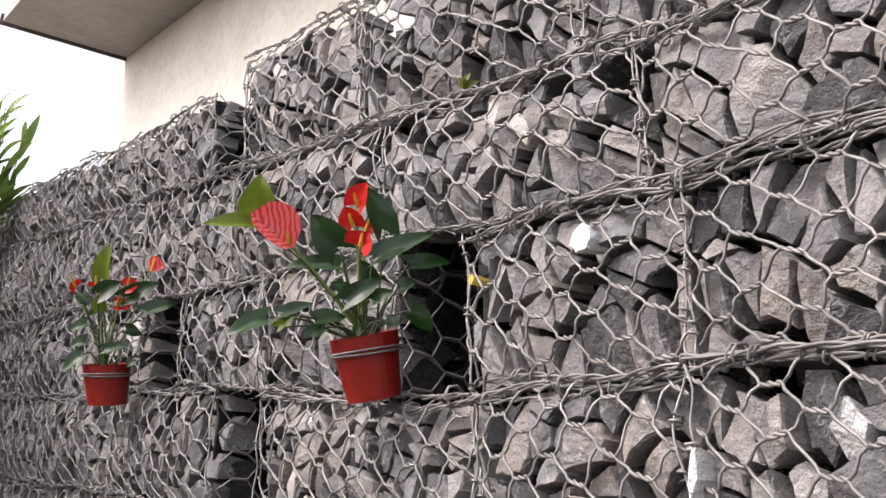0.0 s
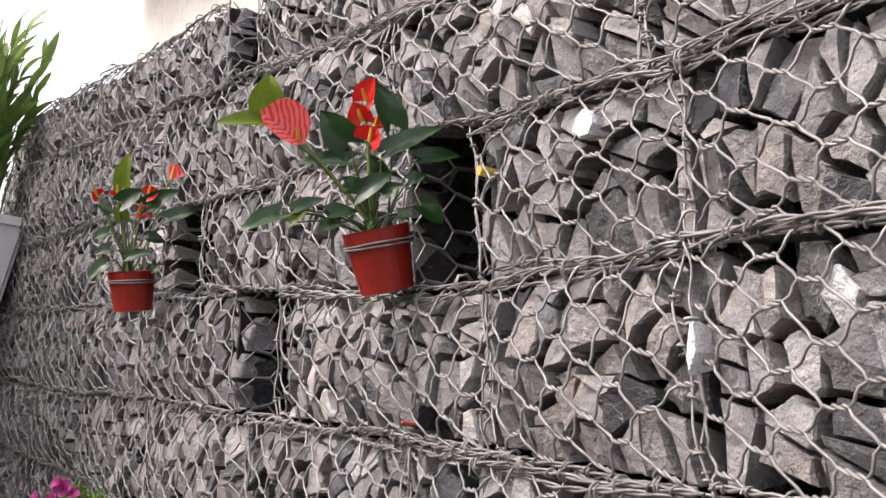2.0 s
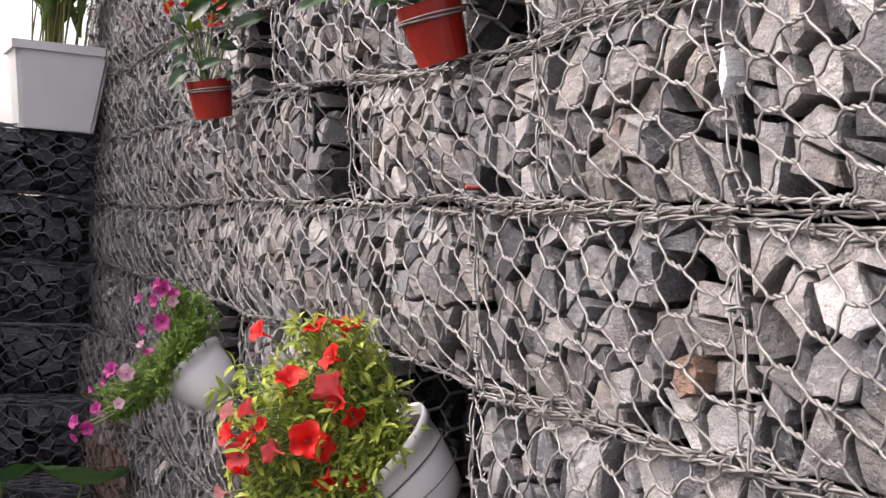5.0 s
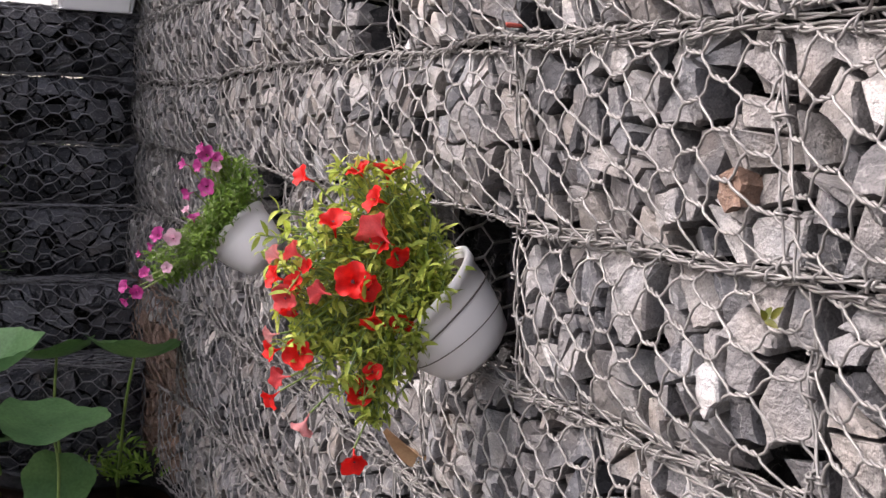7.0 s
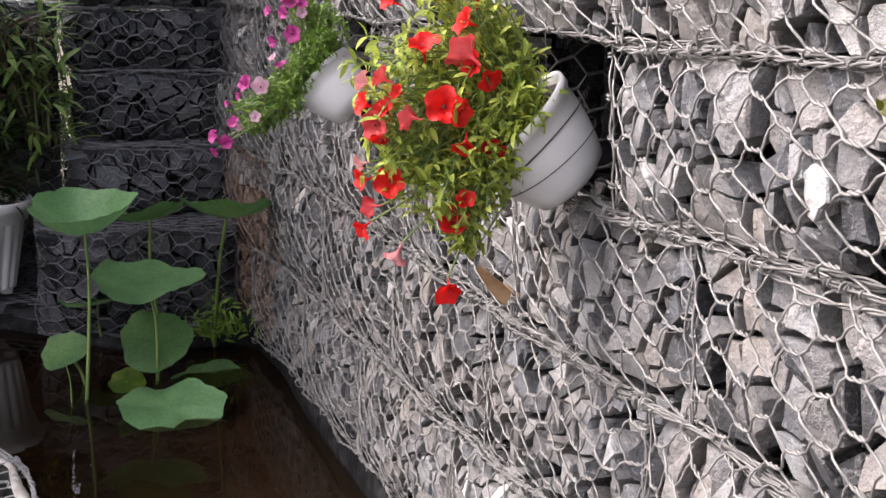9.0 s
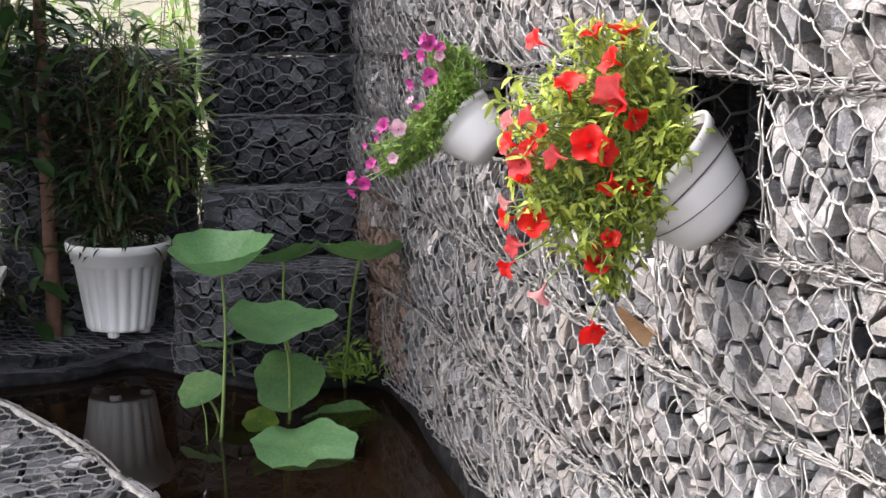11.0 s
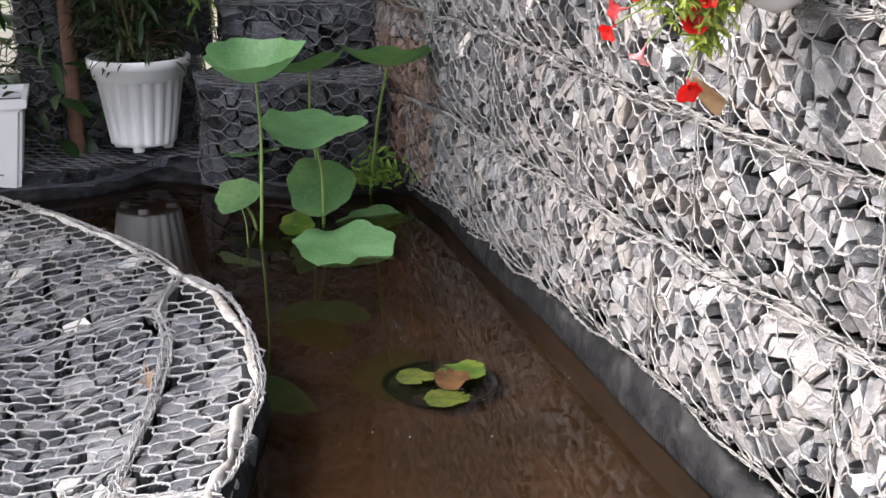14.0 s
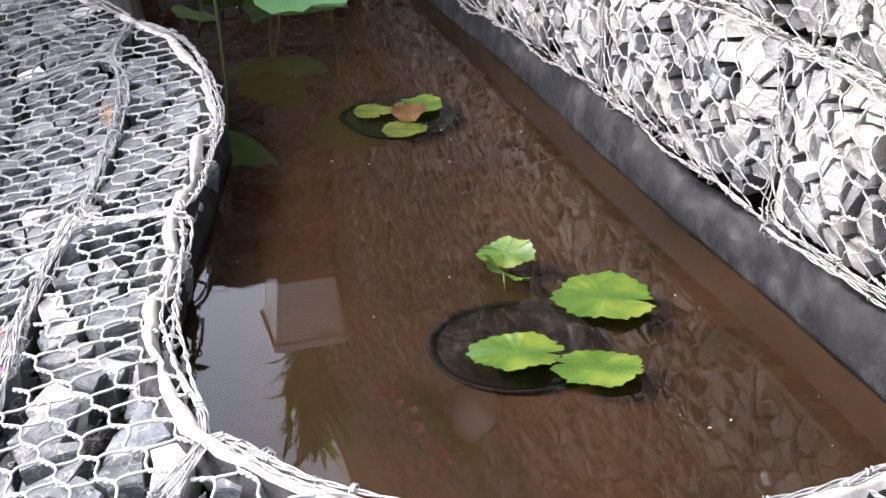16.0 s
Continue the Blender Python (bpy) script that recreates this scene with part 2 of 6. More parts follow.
def joined(pieces):
    vs, fs, base = [], [], 0
    for v, f in pieces:
        vs.append(v)
        fs.append(f + base)
        base += len(v)
    return np.concatenate(vs), np.concatenate(fs)


def cells(a0, a1, b0, b1, size, rng, drop=0.25, keep=None, uneven=0.0):
    """Angular cells that fill a rectangle, large ones between small ones: lists of corners round jittered seeds."""
    seeds = []
    rows = max(1, round((b1 - b0) / (size * 0.9)))
    cols = max(1, round((a1 - a0) / size))
    for j in range(rows):
        for i in range(cols):
            if rng.random() < drop and rows * cols > 6:
                continue
            s = (a0 + (i + 0.5 + (0.5 if j % 2 else 0) * 0.6 + rng.uniform(-0.42, 0.42)) * (a1 - a0) / cols, b0 + (j + 0.5 + rng.uniform(-0.4, 0.4)) * (b1 - b0) / rows)
            if a0 < s[0] < a1 and (keep is None or keep(*s)):
                seeds.append(s)
    out = []
    arr = np.array(seeds)
    pull = [(size * uneven * rng.random() ** 1.5) ** 2 for _ in seeds]
    reach = 1.6 * size if keep is None else 0.85 * size
    for i, (x, y) in enumerate(seeds):
        poly = [(max(a0, x - reach), max(b0, y - reach)), (min(a1, x + reach), max(b0, y - reach)), (min(a1, x + reach), min(b1, y + reach)), (max(a0, x - reach), min(b1, y + reach))]
        d2 = ((arr - (x, y)) ** 2).sum(1)
        for k in np.argsort(d2)[1:22]:
            if d2[k] > (3.2 * size) ** 2:
                break
            ox, oy = seeds[k]
            nx, ny = ox - x, oy - y
            lim = (nx * (ox + x) + ny * (oy + y) + pull[i] - pull[k]) / 2
            new_poly = []
            for q in range(len(poly)):
                p0, p1 = poly[q], poly[(q + 1) % len(poly)]
                s0, s1 = nx * p0[0] + ny * p0[1] - lim, nx * p1[0] + ny * p1[1] - lim
                if s0 <= 0:
                    new_poly.append(p0)
                if s0 * s1 < 0:
                    f = s0 / (s0 - s1)
                    new_poly.append((p0[0] + f * (p1[0] - p0[0]), p0[1] + f * (p1[1] - p0[1])))
            poly = new_poly
            if len(poly) < 3:
                break
        if keep is not None:  # draw corners in that stick out
            poly = [drawn_in(p, (x, y), keep) for p in poly]
        if len(poly) >= 3:
            out.append(poly)
    return out


def drawn_in(p, c, keep):
    for f in (1.0, 0.8, 0.6, 0.45, 0.3):
        q = (c[0] + (p[0] - c[0]) * f, c[1] + (p[1] - c[1]) * f)
        if keep(*q):
            return q
    return q


def stone_shape(poly, rng, thick, rough=1.0, tight=0.83):
    """One split slate stone: a flat cleaved face with a nicked outline, steep broken sides and its back, as (a, b, out) corners and faces."""
    c = np.mean(poly, 0)
    pts = []
    for q, p in enumerate(poly):  # drop very short sides
        if np.hypot(*(np.subtract(p, poly[q - 1]))) > 0.007:
            pts.append(p)
    if len(pts) < 3:
        pts = list(poly)
    nicked = []  # long sides break off inward or outward
    for q, p in enumerate(pts):
        nxt = pts[(q + 1) % len(pts)]
        nicked.append(p)
        long = np.hypot(*np.subtract(nxt, p))
        for f in (() if long < 0.014 else (rng.uniform(0.35, 0.65),) if long < 0.032 else (rng.uniform(0.22, 0.4), rng.uniform(0.58, 0.8))):
            m = np.add(p, np.subtract(nxt, p) * f)
            nicked.append(tuple(c + (m - c) * rng.uniform(0.85, 1.03)))
    pts = nicked
    # a cleavage line across the face
    n = len(pts)
    i0 = rng.randrange(n)
    i1 = (i0 + max(2, n // 2 + rng.choice((-1, 0, 0, 1)))) % n
    shrink = rng.uniform(tight, 0.99)
    rel = [(np.array(p) - c) * shrink * rng.uniform(0.94, 1.0) for p in pts]
    size = float(np.mean([np.hypot(*r) for r in rel]))
    steep = 0.2 if rng.random() < 0.7 else 0.5
    tx, ty = rng.uniform(-steep, steep) * rough, rng.uniform(-steep, steep) * rough
    o = -0.017 * rng.random() ** 1.4 - 0.3 * size * (abs(tx) + abs(ty))
    q0, q1 = rel[i0], rel[i1]
    across = np.array([-(q1 - q0)[1], (q1 - q0)[0]])
    across = across / (np.hypot(*across) + 1e-9)
    fall = rng.choice((0.0, 0.04, 0.1, 0.25, 0.6)) * rng.uniform(0.6, 1.2)
    va, vb, vc = [], [], []
    for r in rel:
        f = rng.uniform(0.92, 0.985)
        low = fall * max(0.0, float(np.dot(r - q0, across)))
        va.append((c[0] + r[0] * f, c[1] + r[1] * f, o + tx * r[0] + ty * r[1] - low + rng.uniform(-0.0008, 0.0008)))
        vb.append((c[0] + r[0], c[1] + r[1], o + (tx * r[0] + ty * r[1]) * 0.97 - low - rng.uniform(0.0015, 0.006)))
        vc.append((c[0] + r[0] * 0.62, c[1] + r[1] * 0.62, o - thick))
    verts = va + vb + vc
    lo, hi = min(i0, i1), max(i0, i1)
    faces = [tuple(range(lo, hi + 1)), tuple(range(hi, n)) + tuple(range(0, lo + 1))] if hi - lo >= 2 and n - hi + lo >= 2 else [tuple(range(n))]
    for i in range(n):
        j = (i + 1) % n
        faces += [(n + i, n + j, j, i), (2 * n + i, 2 * n + j, n + j, n + i)]
    return np.array(verts), faces, c


def cleft(poly, rng):
    """A large stone broken in two across its middle."""
    c = np.mean(poly, 0)
    a = rng.uniform(0, math.pi)
    way = np.array([math.cos(a), math.sin(a) * 1.6])
    c = c + way * rng.uniform(-0.006, 0.006)
    side = [float(np.dot(np.array(p) - c, way)) for p in poly]
    one, two = [], []
    for q, p in enumerate(poly):
        w = (q + 1) % len(poly)
        (one if side[q] >= 0 else two).append(tuple(p))
        if side[q] * side[w] < 0:
            f = side[q] / (side[q] - side[w])
            m = tuple(np.array(p) + f * (np.array(poly[w]) - np.array(p)))
            one.append(m)
            two.append(m)
    return [p for p in (one, two) if len(p) >= 3]


def stones(parent, place, rect, size, rng, material=None, thick=0.05, keep=None, rough=1.0, white=0.03, tight=0.83):
    """Fills a face with separate stones. place maps (a, b, out) to the plan."""
    lots = []
    for poly in cells(*rect, size, rng, keep=keep, uneven=0.8):
        x, y = np.array(poly).T
        area = 0.5 * abs(np.dot(x, np.roll(y, -1)) - np.dot(y, np.roll(x, -1)))
        lots += cleft(poly, rng) if area > (1.05 * size) ** 2 and rng.random() < 0.62 and len(poly) > 3 else [poly]
    for poly in lots:
        v, f, c = stone_shape(poly, rng, thick, rough, tight)
        w = np.array([place(*p) for p in v])
        if rng.random() < 0.06:  # a hole between the stones
            continue
        mat = material(*c) if callable(material) else material
        mat = mat or (QUARTZ if rng.random() < white else STONE)
        solid("stone", w, f, mat, parent, centre=place(c[0], c[1], -0.03))
    # small chips that fill the gaps between the stones, near-black as the gaps' shade
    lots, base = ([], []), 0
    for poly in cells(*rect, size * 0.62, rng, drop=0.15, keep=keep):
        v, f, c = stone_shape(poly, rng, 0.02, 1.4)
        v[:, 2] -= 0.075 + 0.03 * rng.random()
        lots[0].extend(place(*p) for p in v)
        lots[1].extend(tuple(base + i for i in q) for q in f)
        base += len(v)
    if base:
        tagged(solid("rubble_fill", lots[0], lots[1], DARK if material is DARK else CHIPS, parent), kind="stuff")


HEXP, HEXD, TW = 0.043, 0.042, 0.0115  # the mesh: column pitch, opening, half a twist


def mesh_lines(rect, rng, keep=None, warp=0.005):
    """Hexagonal netting in (a, b): twists and single wires, as arrays of end points."""
    a0, a1, b0, b1 = rect
    pa, pb, s0 = rng.uniform(0, HEXP), rng.uniform(0, HEXD), rng.uniform(0, 50)
    cols, rows = int((a1 - a0) / HEXP) + 3, int((b1 - b0) / HEXD) + 3
    ctr, slope = {}, {}
    for i in range(-1, cols):
        for j in range(-1, rows):
            a = a0 + i * HEXP - pa * 0.5
            b = b0 + (j + 0.5 * (i % 2)) * HEXD - pb * 0.5
            a += warp * 1.2 * math.sin(9 * a + 13 * b + s0) + rng.uniform(-0.003, 0.003)
            b += warp * math.sin(11 * a - 8 * b + s0 * 2) + rng.uniform(-0.003, 0.003)
            ctr[i, j], slope[i, j] = (a, b), rng.uniform(-0.25, 0.35)

    def end(i, j, s):
        (a, b), m = ctr[i, j], slope[i, j]
        return a + s * TW, b + s * TW * m

    def inside(p):
        return a0 <= p[0] <= a1 and b0 <= p[1] <= b1 and (keep is None or keep(*p))

    def clamp(p):
        return min(max(p[0], a0), a1), min(max(p[1], b0), b1)

    twists, singles = [], []
    for (i, j) in ctr:
        if inside(ctr[i, j]):
            twists.append((clamp(end(i, j, -1)), clamp(end(i, j, 1))))
        for dj in ((0, -1) if i % 2 == 0 else (1, 0)):
            q = (i + 1, j + dj)
            if q in ctr and (inside(ctr[i, j]) or inside(ctr[q])) and (keep is None or (keep(*ctr[i, j]) and keep(*ctr[q]))):
                s, e = end(i, j, 1), end(*q, -1)
                cs, ce = clamp(s), clamp(e)
                if abs(cs[0] - ce[0]) + abs(cs[1] - ce[1]) > 0.008 and abs(cs[0] - ce[0]) > 0.001:
                    singles.append((cs, ce))
    return np.array(twists), np.array(singles)


def netting(place, outdir, rect, rng, fine=True, keep=None, lift=0.004, r=0.0014):
    """The netting of one face as tubes."""
    tw, si = mesh_lines(rect, rng, keep)
    outdir = np.array(outdir)
    pieces = []
    if len(si):
        k = 5 if fine else 3
        s = np.linspace(0, 1, k)
        bend = np.sin(s * 2 * np.pi) * 0.0022
        ab = si[:, 0, None, :] * (1 - s)[None, :, None] + si[:, 1, None, :] * s[None, :, None]
        ab[:, :, 0] += bend * np.sign(si[:, 1, 1] - si[:, 0, 1])[:, None] * -1.0
        jig = np.array([rng.uniform(-0.002, 0.003) for _ in range(len(si))])
        out = lift + jig[:, None] * np.sin(s * np.pi)[None, :]
        xyz = place(ab[..., 0], ab[..., 1], out)
        pieces.append(tubes(xyz, outdir, r, 5 if fine else 4))
    if len(tw):
        if fine:
            k, turns = 13, 1.25
            s = np.linspace(0, 1, k)
            ab = tw[:, 0, None, :] * (1 - s)[None, :, None] + tw[:, 1, None, :] * s[None, :, None]
            for ph in (0, np.pi):
                w = np.minimum(1, 4 * np.minimum(s, 1 - s) + 0.35)
                o = lift + 0.00135 * np.cos(turns * 2 * np.pi * s + ph) * w
                up = 0.00135 * np.sin(turns * 2 * np.pi * s + ph) * w
                pieces.append(tubes(place(ab[..., 0], ab[..., 1] + up, o + 0 * ab[..., 0]), outdir, r, 5))
        else:
            s = np.linspace(0, 1, 3)
            ab = tw[:, 0, None, :] * (1 - s)[None, :, None] + tw[:, 1, None, :] * s[None, :, None]
            pieces.append(tubes(place(ab[..., 0], ab[..., 1], lift + 0 * ab[..., 0]), outdir, r * 1.75, 4))
    return joined(pieces) if pieces else None


def lacing(line, outdir, rng, wires=5, spread=0.006, r=0.0014, loops=0.042, step=0.007):
    """A rope of twisted wires laid along a plan polyline (k, 3); the ends of the mesh wires are wound round it."""
    line = np.asarray(line, float)
    seg = np.r_[0, np.cumsum(np.linalg.norm(np.diff(line, axis=0), axis=1))]
    n = max(6, int(seg[-1] / step))
    s = np.linspace(0, seg[-1], n)
    mid = np.stack([np.interp(s, seg, line[:, i]) for i in range(3)], 1)
    t = np.gradient(mid, axis=0)
    t /= np.linalg.norm(t, axis=1, keepdims=True)
    out = np.array(outdir, float)
    side = np.cross(t, out)
    rows, cores = [], []
    for w in range(max(1, (wires + 1) // 2)):
        f1, f2, p1, p2 = rng.uniform(8, 22), rng.uniform(35, 70), rng.uniform(0, 6), rng.uniform(0, 6)
        o = rng.uniform(-1, 1) * spread
        ds = o + spread * 0.5 * np.sin(f1 * s + p1) + spread * 0.14 * np.sin(f2 * s + p2)
        do = spread * 0.55 * np.cos(f1 * 0.8 * s + p2) + 0.004
        cores.append((ds, do))
        turn = 2 * np.pi * s / rng.uniform(0.05, 0.1) + 1.5 * np.sin(f1 * 0.6 * s + p2)
        for ph in ((0, np.pi) if wires > 1 else (0,)):
            rows.append(mid + side * (ds + 1.15 * r * np.cos(turn + ph))[:, None] + out * (do + 1.15 * r * np.sin(turn + ph))[:, None])
    pieces = [tubes(np.array(rows), out, r, 4)]
    x = rng.uniform(0.2, 1) * loops
    wound = []
    while x < seg[-1] - 0.004:
        i = min(n - 1, int(x / seg[-1] * n))
        ds, do = rng.choice(cores)
        wide = 2.4 * r + (spread * rng.uniform(0.2, 0.9) if rng.random() < 0.4 else 0.0)
        a = np.linspace(0, 2 * np.pi * rng.uniform(1.0, 2.0), 13) + rng.uniform(0, 6)
        u = np.linspace(-0.5, 0.5, 13)
        c = mid[i] + side[i] * ds[i] + out * do[i]
        ring = c + side[i] * (wide * np.cos(a))[:, None] + out * (wide * np.sin(a))[:, None] + t[i] * (u * rng.uniform(0.005, 0.014))[:, None]
        ring[-1] += side[i] * rng.choice((-1, 1)) * rng.uniform(0.001, 0.005) + out * 0.001  # a tail that leads off
        wound.append(ring)
        x += loops * rng.uniform(0.45, 1.6)
    if wound:
        pieces.append(tubes(np.array(wound), t.mean(0) + out * 0.3, r * 0.95, 4))
    return joined(pieces)


def box_mesh(name, corner, size, material, parent=None, label="", bevel=0.0):
    """A box given in (u, n, z)."""
    bm = bmesh.new()
    bmesh.ops.create_cube(bm, size=1)
    for v in bm.verts:
        v.co = Vector((corner[0] + (v.co.x + 0.5) * size[0], corner[1] + (v.co.y + 0.5) * size[1], corner[2] + (v.co.z + 0.5) * size[2]))
    if bevel:
        bmesh.ops.bevel(bm, geom=bm.edges[:], offset=bevel, segments=2, affect="EDGES")
    for v in bm.verts:
        v.co = P(*v.co)
    bmesh.ops.recalc_face_normals(bm, faces=bm.faces[:])
    return part(name, bm, material, parent, label)

# ---- large structure ----
ground_m = bmesh.new()
bmesh.ops.create_grid(ground_m, x_segments=60, y_segments=60, size=60)
for v in ground_m.verts:
    v.co.z = -0.2 + 0.01 * math.sin(v.co.x * 3) * math.cos(v.co.y * 2)
tagged(part("ground", ground_m, GROUND), "damp dark soil ground round the pond", "ground", kind="structure")

SHORE = [(0.36, 0.99), (0.345, 0.90), (0.29, 0.80), (0.20, 0.72), (0.08, 0.64), (-0.08, 0.595), (-0.20, 0.595), (-0.30, 0.63), (-0.41, 0.70), (-0.50, 0.80), (-0.585, 0.94), (-0.655, 1.07), (-0.73, 1.22),
         (-0.845, 1.41), (-0.985, 1.575), (-1.16, 1.725), (-1.33, 1.80), (-1.52, 1.885), (-1.80, 1.985), (-2.08, 2.055), (-2.30, 2.085)]
BACK = [(-2.36, 2.15), (-2.26, 2.25), (-2.15, 2.40), (-2.115, 2.62), (-1.985, 2.625), (-1.83, 2.612), (-1.66, 2.62), (-1.557, 2.69), (-1.45, 2.83)]
RIGHT = [(-1.36, 2.80), (-1.19, 2.64), (-0.975, 2.40), (-0.74, 2.165), (-0.60, 2.03), (-0.335, 1.735), (-0.185, 1.58), (-0.03, 1.425), (0.155, 1.24), (0.30, 1.09)]


def smooth_line(pts, step=0.03, closed=False):
    """A rounded line through plan points, evenly stepped."""
    p = np.array(pts, float)
    if closed:
        p = np.vstack([p, p[:1]])
    seg = np.r_[0, np.cumsum(np.linalg.norm(np.diff(p, axis=0), axis=1))]
    s = np.arange(0, seg[-1], step)
    q = np.stack([np.interp(s, seg, p[:, i]) for i in range(p.shape[1])], 1)
    for _ in range(2):
        if closed:
            q = (np.roll(q, 1, 0) + 2 * q + np.roll(q, -1, 0)) / 4
        else:
            q[1:-1] = (q[:-2] + 2 * q[1:-1] + q[2:]) / 4
    return q


POND = smooth_line(SHORE + BACK + RIGHT, 0.03, True)


def in_poly(x, y, poly):
    """Whether a plan point lies in a polygon."""
    px, py = poly[:, 0], poly[:, 1]
    qx, qy = np.roll(px, -1), np.roll(py, -1)
    hit = ((py > y) != (qy > y)) & (x < (qx - px) * (y - py) / (qy - py + 1e-12) + px)
    return bool(hit.sum() % 2)


def shore_gap(x, y):
    return float(np.sqrt(((POND - (x, y)) ** 2).sum(1).min()))


# water and the basin under it
wv = [(x, y, 0.0) for x, y in POND]
wv = wv if sum(wv[i - 1][0] * wv[i][1] - wv[i][0] * wv[i - 1][1] for i in range(len(wv))) > 0 else wv[::-1]  # face up
pond_water = solid("water", wv, [tuple(range(len(wv)))], WATER)
pond_water.visible_shadow = False
tagged(pond_water, "still murky brown pond water", "water", kind="structure")
# the liner: a black sheet that stands up round the water
rl = random.Random(5)
nP = len(POND)
tang = np.roll(POND, -1, 0) - np.roll(POND, 1, 0)
tang /= np.linalg.norm(tang, axis=1, keepdims=True)
away = np.stack([tang[:, 1], -tang[:, 0]], 1)  # out of the pond
if in_poly(*(POND[5] + 0.01 * away[5]), POND):
    away = -away
# the muddy bottom, a bowl that rises to the edge
bv, bf = [], []
for i in range(nP):
    x, y = POND[i]
    a = away[i]
    bv += [(x + a[0] * o, y + a[1] * o, z) for o, z in ((0.02, -0.005), (0.02, -0.015), (0.012, -0.024), (-0.02, -0.028))]
for i in range(nP):
    j = (i + 1) % nP
    bf += [(i * 4 + q, j * 4 + q, j * 4 + q + 1, i * 4 + q + 1) for q in range(3)]
bf.append(tuple(i * 4 + 3 for i in range(nP)))
tagged(solid("pond_bed", bv, bf, MUD, smooth=True), "brown muddy pond bottom", "pond bottom", kind="structure")
rim = []
for i in range(nP):
    x, y = POND[i]
    s = i * 0.03
    wob = 0.006 * math.sin(9 * s) + 0.005 * math.sin(23 * s + 1) + 0.0025 * math.sin(61 * s)
    right = np.dot((x, y), (0.72, 0.694)) > 0.88
    if right:
        wob = 0.009 * math.sin(7 * s + math.sin(3 * s)) + 0.006 * math.sin(17 * s + 1) + 0.003 * math.sin(43 * s)
    h = (0.08 if right else 0.066 - 0.036 * (y > 2.05)) + wob
    lean = 0.012 if right else 0.02
    rim.append((x, y, h, lean, wob, right))
lv, lf = [], []
for i, (x, y, h, lean, wob, right) in enumerate(rim):
    a = away[i]
    prof = [(0.009, -0.16), (0.006 + wob * 0.2, -0.012), (0.0 + wob * 0.5, 0.012), (lean * 0.4 + wob * 0.8, h * 0.55), (lean + wob, h), (lean + 0.012, h + 0.003), (lean + 0.02, h - 0.004), (lean + 0.026, h - 0.05)]
    lv += [(x + a[0] * o, y + a[1] * o, z) for o, z in prof]
k = 8
for i in range(nP):
    j = (i + 1) % nP
    lf += [(i * k + q, j * k + q, j * k + q + 1, i * k + q + 1) for q in range(k - 1)]
tagged(solid("pond_liner", lv, lf, LINER, smooth=True), "black plastic pond liner with dusty scuffs", "pond liner", kind="structure")
# its pale folded edge along the bank
sv, sf, prev = [], [], None
for i, (x, y, h, lean, wob, right) in enumerate(rim):
    if right or y > 2.12 or (rl.random() < 0.02 and y < 2):
        prev = None
        continue
    a = away[i]
    w = (0.0058 if y < 2.0 else 0.0035) * (0.6 + 0.7 * abs(math.sin(i * 0.37)) + 0.4 * rl.random())
    z0 = h + 0.008
    row = [(lean + wob - 0.006, z0 - 0.014), (lean + wob - 0.001, z0 - 0.001), (lean + wob + w * 0.6, z0 + 0.001 + 0.003 * rl.random()), (lean + wob + w * 1.4, z0 + 0.001), (lean + wob + w * 1.7, z0 - 0.01)]
    base = len(sv)
    sv += [(x + a[0] * o + rl.uniform(-0.002, 0.002), y + a[1] * o + rl.uniform(-0.002, 0.002), z + rl.uniform(-0.0035, 0.0025)) for o, z in row]
    if prev is not None:
        sf += [(prev + q, base + q, base + q + 1, prev + q + 1) for q in range(4)]
    prev = base
tagged(solid("sheet_edge", sv, sf, FOLD, smooth=True), "pale torn folded edge of the pond sheet", "sheet edge", kind="structure")

# ---- the long gabion wall ----
FACE = 0.962
ALONG = [0.3, 0.8, 1.5, 2.5, 3.5]
COURSES = [  # height of each joint at those places along the wall
    [0.128, 0.11, 0.093, 0.055, 0.01], [0.365, 0.353, 0.32, 0.29, 0.25], [0.56, 0.555, 0.542, 0.53, 0.50], [0.76, 0.748, 0.74, 0.72, 0.70], [0.942, 0.928, 0.916, 0.91, 0.89],
    [1.135, 1.125, 1.118, 1.08, 1.05], [1.328, 1.294, 1.288, 1.26, 1.235], [1.492, 1.468, 1.45, 1.445, 1.43], [1.63, 1.622, 1.638, 1.655, 1.665], [1.82, 1.825, 1.835, 1.83, 1.85],
]


def joint(level, u):
    return float(np.interp(u, ALONG, COURSES[level])) + 0.004 * math.sin(5 * u + 2 * level)


ROWS = [
    [-0.1, 0.35, 0.86, 1.4, 1.95, 2.45, 3.0, 3.95],
    [-0.1, 0.30, 0.80, 1.28, 1.76, 2.3, 2.85, 3.95],
    [-0.1, 0.22, 0.72, 1.2, 1.7, 2.2, 2.75, 3.95],
    [-0.1, 0.385, 0.905, 1.2, 1.9, 2.12, 2.6, 3.05, 3.95],
    [-0.1, 0.425, 0.90, 1.4, 1.9, 2.4, 2.9, 3.95],
    [-0.1, 0.46, 0.77, 1.332, 1.514, 2.05, 2.6, 3.1, 3.95],
    [0.05, 0.51, 0.849, 1.0, 1.42, 1.766, 1.98, 2.5, 3.0, 3.95],
    [0.1, 0.6, 1.1, 1.62, 2.1, 2.6, 3.1, 3.95],
    [0.2, 0.75, 1.25, 1.69, 1.84, 2.3, 2.8, 3.2, 3.95],
]
GAPS = {(3, 0.905), (3, 1.9), (5, 1.332), (6, 0.849), (6, 1.766), (8, 1.69)}
LEAN = (0, 0, 0.1, 0.16, 0.25, 0.36, 0.34, 0.36, 0.4)  # how far the seams of each course lean out of plumb
